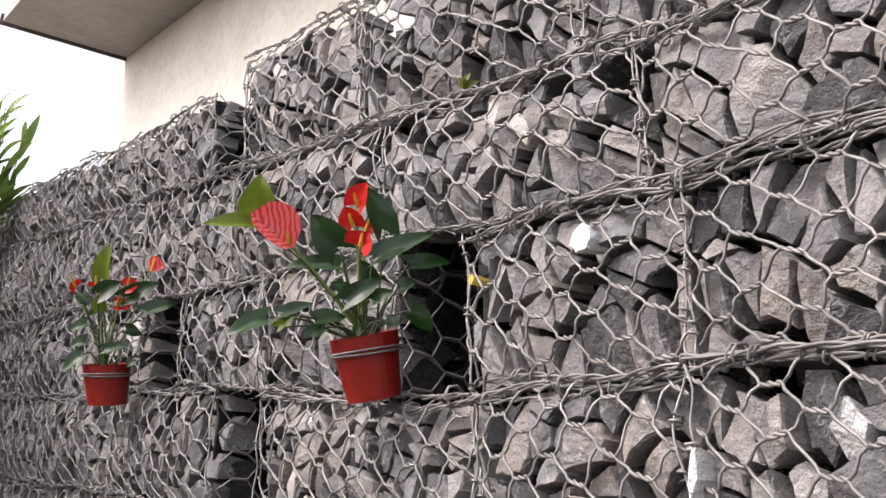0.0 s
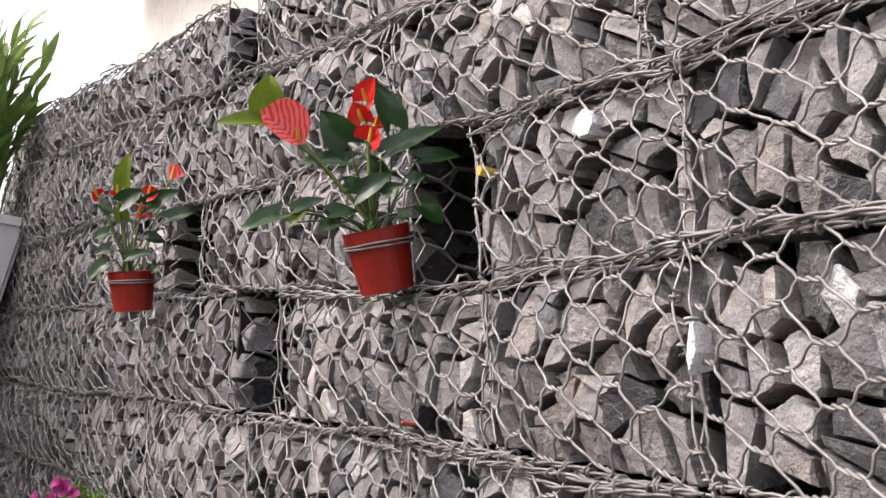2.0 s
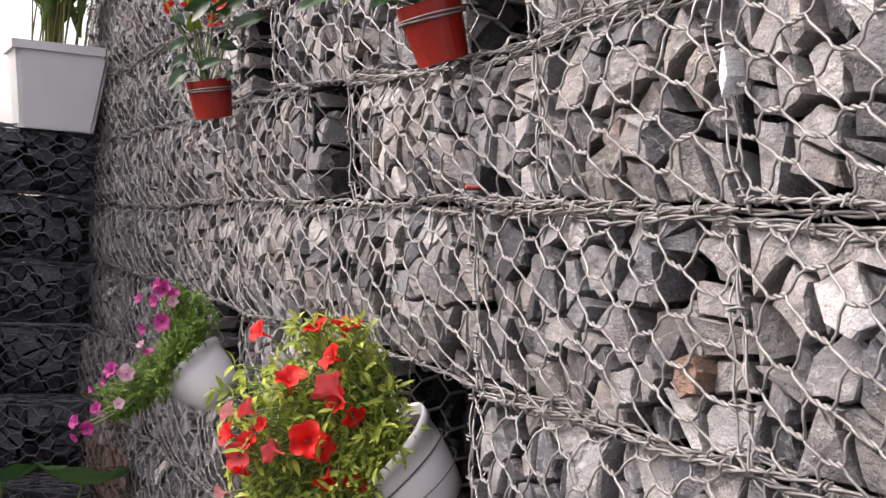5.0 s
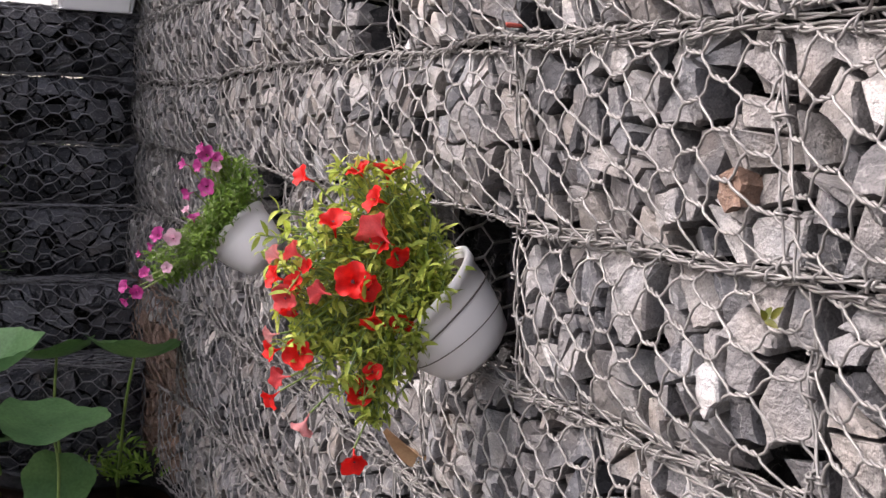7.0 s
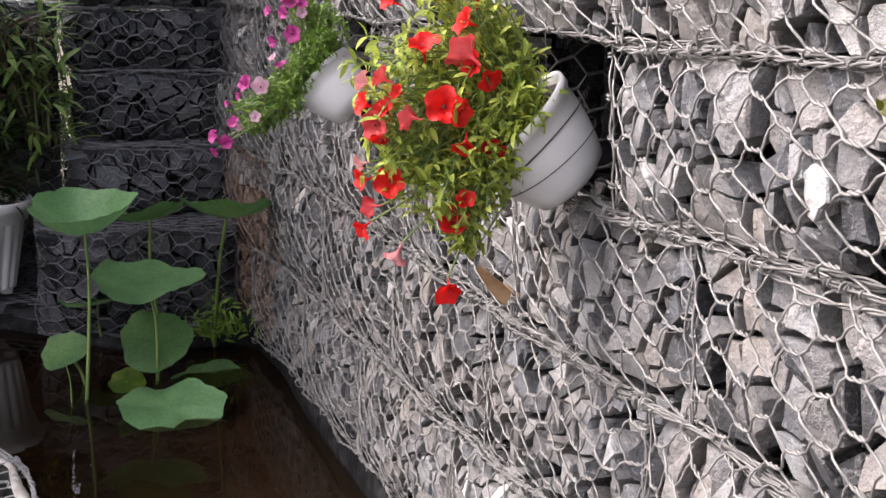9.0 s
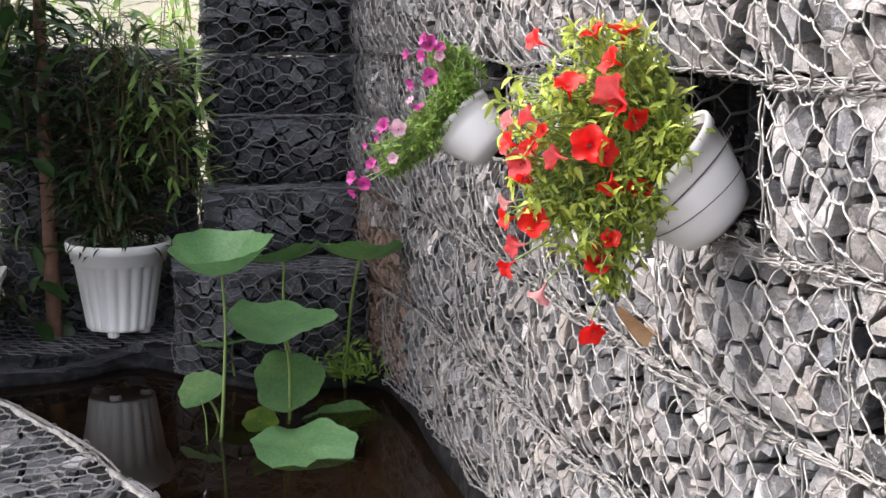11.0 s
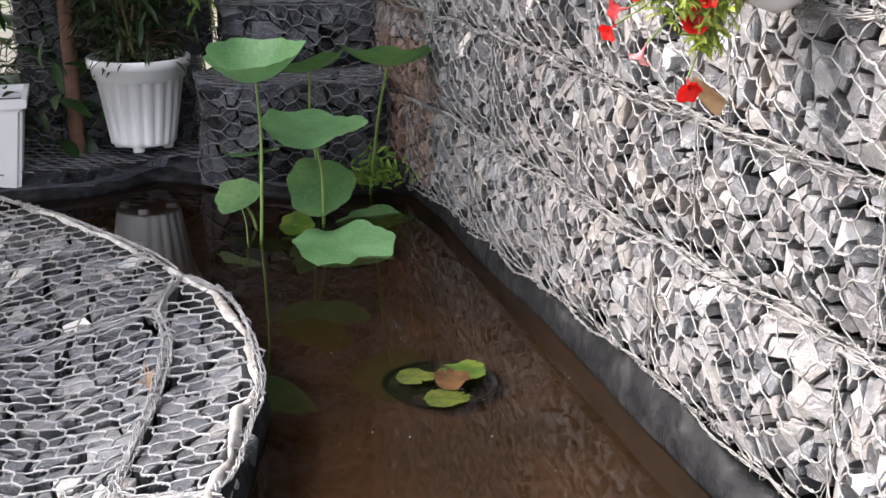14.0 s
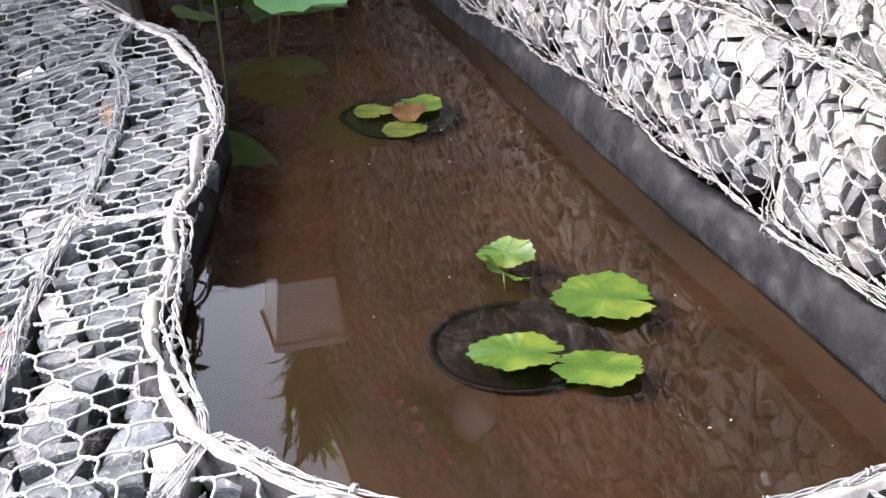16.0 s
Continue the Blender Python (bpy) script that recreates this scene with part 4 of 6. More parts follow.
def lathe(profile, axis_from, axis_to, sides=28, flutes=0, depth=0.0, band=(0, 1)):
    """A turned body: profile rows of (distance along the axis, radius); flutes hollow it between the two distances of band."""
    o, d = np.asarray(axis_from, float), unit(np.subtract(axis_to, axis_from))
    e1 = unit(np.cross(d, (0.31, 0.2, 0.93) if abs(d[2]) < 0.9 else (1, 0, 0)))
    e2 = np.cross(d, e1)
    verts, faces = [], []
    for h, r in profile:
        for q in range(sides):
            a = 2 * math.pi * q / sides
            rr = r * (1 - depth * (0.5 - 0.5 * math.cos(flutes * a)) ** 2) if flutes and band[0] <= h <= band[1] else r
            verts.append(o + d * h + rr * (math.cos(a) * e1 + math.sin(a) * e2))
    n = len(profile)
    for i in range(n - 1):
        for q in range(sides):
            w = (q + 1) % sides
            faces.append((i * sides + q, i * sides + w, (i + 1) * sides + w, (i + 1) * sides + q))
    faces.append(tuple(range(sides - 1, -1, -1)))
    return verts, faces, (o, d, e1, e2)


def disc(o, d, r, lumps, rng, rings=5, sides=20):
    o, d = np.asarray(o, float), unit(d)
    e1 = unit(np.cross(d, (0.31, 0.2, 0.93) if abs(d[2]) < 0.9 else (1, 0, 0)))
    e2 = np.cross(d, e1)
    verts, faces = [o], []
    for i in range(1, rings + 1):
        for q in range(sides):
            a = 2 * math.pi * q / sides
            verts.append(o + (r * i / rings) * (math.cos(a) * e1 + math.sin(a) * e2) + d * rng.uniform(-lumps, lumps))
    for q in range(sides):
        faces.append((0, 1 + q, 1 + (q + 1) % sides))
    for i in range(rings - 1):
        for q in range(sides):
            a, b = 1 + i * sides + q, 1 + i * sides + (q + 1) % sides
            faces.append((a, a + sides, b + sides, b))
    return verts, faces


def ring_wire(o, d, r, thick, sides=28):
    d = unit(d)
    e1 = unit(np.cross(d, (0.31, 0.2, 0.93)))
    e2 = np.cross(d, e1)
    a = np.linspace(0, 2 * math.pi, sides)
    line = np.asarray(o) + r * (np.cos(a)[:, None] * e1 + np.sin(a)[:, None] * e2)
    return tubes(line[None], d, thick, 5)


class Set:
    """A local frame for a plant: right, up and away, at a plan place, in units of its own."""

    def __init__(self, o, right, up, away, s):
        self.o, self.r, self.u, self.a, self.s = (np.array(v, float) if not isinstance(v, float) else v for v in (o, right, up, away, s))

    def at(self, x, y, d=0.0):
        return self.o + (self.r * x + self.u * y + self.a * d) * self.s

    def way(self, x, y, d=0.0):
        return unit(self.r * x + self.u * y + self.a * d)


LEAF_STEM = plain("dark_leaf_stem", (0.03, 0.055, 0.015), (0.09, 0.12, 0.03), 0.5, 14, 0.1)


def red_pot(name_at, rim, foot, r_rim, r_foot, label, group):
    """A small red plastic pot tied up with wire."""
    ln = float(np.linalg.norm(np.subtract(rim, foot)))
    ob = spot("potted_anthurium", foot, label, "potted plant", group)
    prof = [(0.0, r_foot * 0.9), (0.001, r_foot), (ln * 0.7, r_foot + (r_rim - r_foot) * 0.72), (ln * 0.705, r_rim * 0.97), (ln * 0.97, r_rim), (ln, r_rim * 1.015), (ln * 1.0, r_rim * 0.95), (ln * 0.88, r_rim * 0.9)]
    v, f, (o, d, e1, e2) = lathe(prof, foot, rim)
    pot = solid("pot", v, f, RED_POT, ob, smooth=False)
    pot["label"] = "red plastic pot with scuffs"
    rng = random.Random(3)
    sv, sf = disc(np.asarray(foot) + d * ln * 0.9, d, r_rim * 0.92, 0.0012, rng)
    solid("soil", sv, sf, SOIL, ob)
    wv_, wf_ = joined([ring_wire(np.asarray(foot) + d * ln * 0.76, d + 0.05 * e1, r_rim * 1.03, 0.0012), ring_wire(np.asarray(foot) + d * ln * 0.73, d - 0.04 * e2, r_rim * 1.03, 0.0012)])
    solid("tie_wire", wv_, wf_, WIRE, ob, smooth=True)
    return ob, o + d * ln * 0.9


def anthurium(S, leaves, spathes, rim, foot, r_rim, r_foot, label, group):
    ob, heart = red_pot(None, rim, foot, r_rim, r_foot, label, group)
    rng = random.Random(len(leaves))
    front = -S.a
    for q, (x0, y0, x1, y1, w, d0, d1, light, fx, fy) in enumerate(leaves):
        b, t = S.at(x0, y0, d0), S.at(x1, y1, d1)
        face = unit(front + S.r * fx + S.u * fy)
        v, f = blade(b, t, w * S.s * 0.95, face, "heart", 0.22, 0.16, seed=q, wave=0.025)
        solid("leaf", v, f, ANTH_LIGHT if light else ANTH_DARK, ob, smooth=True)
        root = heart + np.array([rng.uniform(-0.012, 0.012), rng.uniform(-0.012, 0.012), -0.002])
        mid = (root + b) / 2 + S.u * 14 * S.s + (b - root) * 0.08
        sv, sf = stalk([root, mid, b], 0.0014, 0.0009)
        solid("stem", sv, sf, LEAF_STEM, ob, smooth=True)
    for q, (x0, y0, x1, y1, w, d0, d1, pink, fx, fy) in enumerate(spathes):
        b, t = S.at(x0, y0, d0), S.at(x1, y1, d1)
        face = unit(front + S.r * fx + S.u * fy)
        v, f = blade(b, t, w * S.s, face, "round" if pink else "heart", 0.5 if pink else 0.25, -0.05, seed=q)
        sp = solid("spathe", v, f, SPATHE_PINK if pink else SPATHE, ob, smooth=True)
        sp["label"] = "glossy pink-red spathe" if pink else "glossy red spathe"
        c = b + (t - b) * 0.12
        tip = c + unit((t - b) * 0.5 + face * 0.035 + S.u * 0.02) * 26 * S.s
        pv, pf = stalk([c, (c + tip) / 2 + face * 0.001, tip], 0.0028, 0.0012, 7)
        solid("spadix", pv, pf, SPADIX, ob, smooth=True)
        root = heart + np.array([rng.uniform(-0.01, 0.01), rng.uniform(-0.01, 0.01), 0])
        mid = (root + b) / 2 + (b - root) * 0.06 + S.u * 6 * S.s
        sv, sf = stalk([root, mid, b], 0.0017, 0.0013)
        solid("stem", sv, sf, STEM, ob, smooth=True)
    return ob


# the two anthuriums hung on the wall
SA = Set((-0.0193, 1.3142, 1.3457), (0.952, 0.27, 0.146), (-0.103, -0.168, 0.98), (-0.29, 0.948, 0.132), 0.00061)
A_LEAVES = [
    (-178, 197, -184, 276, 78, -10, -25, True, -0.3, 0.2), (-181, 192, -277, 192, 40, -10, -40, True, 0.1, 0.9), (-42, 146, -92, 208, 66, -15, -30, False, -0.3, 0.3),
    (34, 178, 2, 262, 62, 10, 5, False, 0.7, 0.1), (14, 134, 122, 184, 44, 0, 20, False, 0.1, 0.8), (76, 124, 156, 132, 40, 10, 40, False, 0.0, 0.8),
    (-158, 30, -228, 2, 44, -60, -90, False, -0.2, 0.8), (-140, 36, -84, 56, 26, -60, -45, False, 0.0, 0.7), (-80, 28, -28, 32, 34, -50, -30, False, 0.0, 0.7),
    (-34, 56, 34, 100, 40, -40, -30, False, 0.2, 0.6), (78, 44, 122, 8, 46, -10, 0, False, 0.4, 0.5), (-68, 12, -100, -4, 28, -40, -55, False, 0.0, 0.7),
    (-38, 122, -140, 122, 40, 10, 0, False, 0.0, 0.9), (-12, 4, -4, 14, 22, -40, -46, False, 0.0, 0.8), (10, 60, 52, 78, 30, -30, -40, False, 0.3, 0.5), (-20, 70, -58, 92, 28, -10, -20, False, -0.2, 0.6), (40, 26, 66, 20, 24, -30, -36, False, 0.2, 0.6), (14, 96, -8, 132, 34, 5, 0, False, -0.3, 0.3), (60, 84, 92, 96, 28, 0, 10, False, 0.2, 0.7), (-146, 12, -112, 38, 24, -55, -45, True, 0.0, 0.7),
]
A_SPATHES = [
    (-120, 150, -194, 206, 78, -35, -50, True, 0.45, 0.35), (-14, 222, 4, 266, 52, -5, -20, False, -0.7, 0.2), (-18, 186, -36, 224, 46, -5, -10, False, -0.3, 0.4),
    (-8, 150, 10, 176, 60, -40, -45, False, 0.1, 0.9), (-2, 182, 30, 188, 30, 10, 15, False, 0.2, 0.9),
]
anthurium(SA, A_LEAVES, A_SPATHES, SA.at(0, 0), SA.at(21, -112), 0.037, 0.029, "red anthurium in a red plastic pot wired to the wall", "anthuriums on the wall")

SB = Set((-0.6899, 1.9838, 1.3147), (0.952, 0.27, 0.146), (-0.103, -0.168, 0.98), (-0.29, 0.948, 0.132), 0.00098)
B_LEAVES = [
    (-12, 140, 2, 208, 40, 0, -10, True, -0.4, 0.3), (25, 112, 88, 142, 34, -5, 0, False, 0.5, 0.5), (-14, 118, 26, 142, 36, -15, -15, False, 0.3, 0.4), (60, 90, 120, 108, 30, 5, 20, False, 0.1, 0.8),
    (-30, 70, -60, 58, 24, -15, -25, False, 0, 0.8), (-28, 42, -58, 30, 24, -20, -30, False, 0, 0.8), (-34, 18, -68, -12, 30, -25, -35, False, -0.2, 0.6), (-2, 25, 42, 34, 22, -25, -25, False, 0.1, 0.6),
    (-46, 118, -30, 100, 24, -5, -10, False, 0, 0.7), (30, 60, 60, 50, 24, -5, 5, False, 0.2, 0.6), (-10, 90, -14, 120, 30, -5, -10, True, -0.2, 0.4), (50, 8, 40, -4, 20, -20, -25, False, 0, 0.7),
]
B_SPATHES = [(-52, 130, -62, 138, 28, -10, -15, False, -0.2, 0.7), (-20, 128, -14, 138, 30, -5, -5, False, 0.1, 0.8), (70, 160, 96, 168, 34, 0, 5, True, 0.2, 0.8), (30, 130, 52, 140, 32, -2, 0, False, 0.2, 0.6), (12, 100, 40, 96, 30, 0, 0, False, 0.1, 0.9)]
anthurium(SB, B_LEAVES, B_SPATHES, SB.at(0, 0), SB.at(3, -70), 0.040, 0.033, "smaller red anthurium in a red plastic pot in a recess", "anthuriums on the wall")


def flower_shape(o, face, r, rng, lobes=5):
    """A trumpet flower: five ruffled lobes on a long funnel."""
    d = unit(face)
    e1 = unit(np.cross(d, (rng.uniform(-1, 1), rng.uniform(-1, 1), 0.4)))
    e2 = np.cross(d, e1)
    prof = [(0.05, -1.5), (0.08, -1.0), (0.16, -0.62), (0.34, -0.36), (0.6, -0.16), (0.86, 0.0), (1.04, 0.03)]
    verts, faces, n = [], [], 30
    tilt, lop, ph = rng.uniform(-0.2, 0.2), rng.uniform(0, 0.18), rng.uniform(0, 6)
    for k, (rr, h) in enumerate(prof):
        for q in range(n):
            a = 2 * math.pi * q / n
            notch = 1 - (0.2 * abs(math.cos(lobes * a / 2)) ** 5 if k > 4 else 0)
            notch *= 1 + lop * math.cos(a + ph) * (k > 3)
            ruff = 0.09 * math.sin(lobes * a + 1 + ph) * (k > 4) + 0.07 * math.sin(2 * lobes * a + 2) * (k == 6) + 0.06 * math.sin(3 * a + ph) * (k > 4)
            verts.append(np.asarray(o) + r * rr * notch * (math.cos(a) * e1 + math.sin(a) * e2) + d * r * (h + ruff + tilt * rr * math.cos(a)))
    for k in range(len(prof) - 1):
        for q in range(n):
            w = (q + 1) % n
            faces.append((k * n + q, k * n + w, (k + 1) * n + w, (k + 1) * n + q))
    return verts, faces, d


def hanging_basket(S, rim, axis, r, flowers, blobs, petal_mats, label, leaf_count, seed, leaf_len=0.026, green=PETUNIA_LEAF, swell=-92.0):
    """A tilted white pot full of petunias."""
    rng = random.Random(seed)
    d = unit(axis)
    foot = np.asarray(rim) - d * r * 1.4
    ob = spot("petunia_basket", foot, label, "hanging plant", "petunia pots on the wall")
    ln = r * 1.4
    prof = [(0.0, r * 0.5), (0.004, r * 0.58), (ln * 0.06, r * 0.66), (ln * 0.2, r * 0.75), (ln * 0.42, r * 0.86), (ln * 0.65, r * 0.94), (ln * 0.88, r * 0.985), (ln * 0.885, r * 1.03), (ln * 0.99, r * 1.05), (ln, r * 1.03), (ln * 0.99, r * 0.97), (ln * 0.8, r * 0.93)]
    v, f, (o, dd, e1, e2) = lathe(prof, foot, rim, 36)
    solid("pot", v, f, WHITE_POT, ob, smooth=True, label="white plastic pot with thin wire round it")
    wires = joined([ring_wire(foot + d * ln * 0.62, d + 0.12 * e1, r * 0.98, 0.0011), ring_wire(foot + d * ln * 0.42, d - 0.1 * e2, r * 0.92, 0.0007)])
    if seed == 7:
        solid("tie_wire", *wires, IRON, ob, smooth=True)
    sv, sf = disc(foot + d * ln * 0.88, d, r * 0.95, 0.002, rng)
    solid("soil", sv, sf, SOIL, ob)
    heart = foot + d * ln * 0.95
    leaves, twigs = [], []
    while len(leaves) < leaf_count:  # trailing shoots, each with its leaves
        x, y, dep, rx, ry, rd = rng.choice(blobs)
        g = unit([rng.gauss(0, 1) for _ in range(3)]) * rng.uniform(0.45, 1.05)
        tip = S.at(x + g[0] * rx, y + g[1] * ry, dep + g[2] * rd)
        root = heart + np.array([rng.uniform(-0.03, 0.03) for _ in range(3)])
        bow = np.array([rng.uniform(-0.02, 0.02), rng.uniform(-0.02, 0.02), rng.uniform(0.0, 0.05)])
        run = smooth_line([root, root + (tip - root) * 0.35 + bow, root + (tip - root) * 0.75 + bow * 0.9, tip], 0.008)
        if len(run) < 5:
            continue
        twigs.append(tubes(np.stack([np.interp(np.linspace(0, 1, 9), np.linspace(0, 1, len(run)), run[:, i]) for i in range(3)], 1)[None], S.u, 0.0009, 4))
        count = rng.randint(7, 12)
        for k in range(count):
            f = 1.0 if k > count - 4 else rng.uniform(0.4, 1.0)
            i = min(len(run) - 1, int(f * (len(run) - 1)))
            along = unit(run[i] - run[max(0, i - 2)])
            around = np.array([rng.gauss(0, 1) for _ in range(3)])
            dr = unit(along * rng.uniform(0.1, 0.9) + unit(around - along * float(np.dot(around, along))) + np.array([0, 0, 0.15]))
            ln_ = leaf_len * rng.uniform(0.45, 1.15)
            face = unit(np.array([rng.uniform(-0.8, 0.8), rng.uniform(-0.9, 0.5), 1.0]))
            leaves.append(blade(run[i], run[i] + dr * ln_, ln_ * rng.uniform(0.26, 0.38), face, "lance", 0.25, rng.uniform(0.2, 0.7), 5, 3))
    fv, ff = gather(leaves)
    tagged(solid("foliage", fv, ff, green, ob, smooth=True), kind="stuff")
    tagged(solid("stem_tangle", *joined(twigs), STEM, ob, smooth=True), kind="stuff")
    for x, y, size, mat, fx, fy, fz in flowers:
        dep = min(-38.0 if y < 0 else -8.0, swell + 0.0017 * (x * x + y * y)) - 22
        c = S.at(x, y, dep)
        size *= 0.92
        face = unit(-S.a * (fz + (0.28 if 0 < fz < 0.6 else 0)) + S.r * fx + S.u * fy)
        v, f, dirn = flower_shape(c, face, size * S.s, rng)
        fl = solid("flower", v, f, petal_mats[mat], ob, smooth=True)
        tv, tf = disc(c - dirn * size * S.s * 0.22, dirn, size * S.s * 0.10, 0.0002, rng, 2, 8)
        solid("throat", tv, tf, THROAT, fl)
        back = c - dirn * size * S.s * 1.45
        root = heart + (c - heart) * 0.35 + np.array([0, 0, -0.01])
        sv, sf = stalk([back, (back + root) / 2 - dirn * 0.008, root], 0.0013, 0.001, 5)
        solid("flower_stem", sv, sf, STEM, fl, smooth=True)
    return ob


AX7 = ((0.926, 0.375, 0.051), (-0.089, 0.086, 0.992), (-0.368, 0.923, -0.113))
SP = Set((-0.131, 1.308, 0.8403), *AX7, 0.000656)
P_FLOWERS = [  # place, size, colour, the way it looks
    (-84, 189, 22, 0, -1.3, 0.5, 0.3), (17, 204, 25, 0, -0.7, 1.2, 0.3), (70, 207, 30, 0, 0.1, 1.5, 0.35), (43, 149, 27, 0, -1.2, 0.4, 0.5), (-22, 114, 31, 0, -0.1, 0.9, 0.7), (47, 100, 35, 1, -0.7, 0.7, -0.6),
    (56, 74, 25, 0, -1, 0.2, 0.5), (90, 47, 25, 0, 0.5, -0.7, 0.8), (13, 8, 35, 0, 0, 0.1, 1), (43, -8, 26, 0, 0.7, -0.3, 0.7), (-49, -8, 24, 1, -0.9, 0.2, -0.5), (-94, 59, 23, 1, -1, 0.5, -0.3),
    (-127, 54, 19, 2, -1.1, 0.6, -0.4), (-127, 14, 23, 0, -0.9, 0.2, 0.3), (-89, 7, 21, 0, -0.4, 0.5, 0.5), (-106, -23, 30, 1, -0.5, -0.2, 0.7), (-96, -46, 18, 0, -0.2, -1.1, 0.4), (-67, 33, 15, 0, -0.6, 0.2, 0.6),
    (47, -64, 25, 0, -0.1, -1.1, 0.45), (95, -67, 23, 0, -0.2, -0.6, 0.8), (-81, -115, 29, 0, -0.1, 0.1, 1), (-135, -116, 21, 0, -1, -0.3, 0.3), (-135, -86, 17, 2, -1.1, -0.2, -0.4), (-122, -159, 22, 1, -0.8, -0.1, -0.4),
    (-136, -198, 21, 0, -0.8, -0.6, 0.4), (45, -147, 19, 0, 0.1, 0.3, 1), (22, -183, 29, 0, 0, 0.5, 0.9), (-78, -248, 24, 2, -0.5, -1, -0.2), (13, -309, 26, 0, 0.1, -0.75, 0.8),
]
P_BLOBS = [(-70, -20, -50, 70, 130, 50), (-40, -110, -50, 80, 70, 50), (20, 190, -5, 90, 40, 50), (90, -60, -60, 50, 90, 50), (105, 5, -10, 75, 95, 60), (15, 40, -20, 125, 140, 110), (-20, -60, -40, 130, 130, 110), (60, 130, 0, 90, 90, 90), (-60, 60, -20, 110, 90, 90), (20, -150, -40, 72, 85, 60), (110, 40, 0, 70, 90, 70), (40, -208, -40, 26, 48, 30), (135, 0, -75, 55, 60, 40), (95, -75, -80, 40, 60, 40)]
hanging_basket(SP, SP.at(122, -18, 30), SP.way(-0.66, 0.66, -0.22), 0.075, P_FLOWERS, P_BLOBS, (PETUNIA_RED, PETUNIA_SALMON, PALE_SALMON), "white hanging pot of red petunias spilling over", 5000, 7, 0.02)
# the hook of the pot and its long wire
solid("hanger_wire", *stalk([SP.at(185, 30, 40), SP.at(183, 130, 60), SP.at(200, 330, 110)], 0.0006, 0.0006, 5), IRON, bpy.data.objects["petunia_basket"], smooth=True)
tagged(solid("pot_hook", *ring_wire(SP.at(160, 48, 20), SP.way(0.5, 0.4, -0.6), 0.016, 0.003), WHITE_POT, bpy.data.objects["petunia_basket"], smooth=True), "white plastic hook of the pot")

SQ = Set((-0.7163, 1.9203, 0.8162), *AX7, 0.00098)
Q_FLOWERS = [
    (-1, 138, 13, 0, -0.6, 0.5, 0.6), (10, 128, 17, 0, -0.2, 0.3, 1), (-6, 106, 13, 0, -0.7, 0.1, 0.7), (-33, 110, 11, 0, -1, 0.2, 0.4), (28, 124, 13, 0, 0.3, 0.6, 0.7), (29, 106, 11, 1, 0.1, 0.1, 1),
    (10, 69, 18, 0, -0.2, -0.2, 1), (-24, 55, 13, 0, -0.7, -0.3, 0.7), (-25, 29, 9, 1, -0.5, 0.6, 0.6), (-11, 17, 13, 0, -0.2, 1.2, 0.4), (-71, -15, 16, 0, -0.5, 0.4, 0.8), (-42, -23, 17, 1, 0, -0.1, 1),
    (-83, -36, 9, 0, -0.8, -0.2, 0.6), (-103, -50, 7, 0, -1, 0, 0.4), (-54, -74, 11, 1, 0, 0, 1), (-93, -81, 12, 0, -0.3, 0.5, 0.8), (-128, -105, 14, 0, -0.6, 0.3, 0.7), (-107, -117, 14, 0, -0.2, -0.2, 1),
    (-128, -134, 10, 0, -0.5, -0.6, 0.7), (-83, -92, 9, 1, -0.2, -0.5, 0.8),
]
Q_BLOBS = [(74, 56, -30, 20, 26, 16), (52, 24, -56, 22, 26, 16), (28, -8, -58, 24, 24, 16), (8, -40, -50, 26, 22, 16), (67, 97, 5, 24, 34, 30), (44, 45, -5, 32, 36, 36), (17, 1, -15, 40, 34, 40), (-11, -40, -15, 38, 28, 36), (-39, -75, -10, 34, 24, 32), (-66, -94, -5, 30, 18, 26), (24, 124, 10, 26, 18, 26), (-84, -70, -5, 26, 26, 24)]
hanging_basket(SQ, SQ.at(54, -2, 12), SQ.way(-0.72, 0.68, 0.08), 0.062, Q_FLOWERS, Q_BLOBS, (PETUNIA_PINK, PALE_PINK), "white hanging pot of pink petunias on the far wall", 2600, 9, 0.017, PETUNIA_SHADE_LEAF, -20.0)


# ---- the pond plants ----


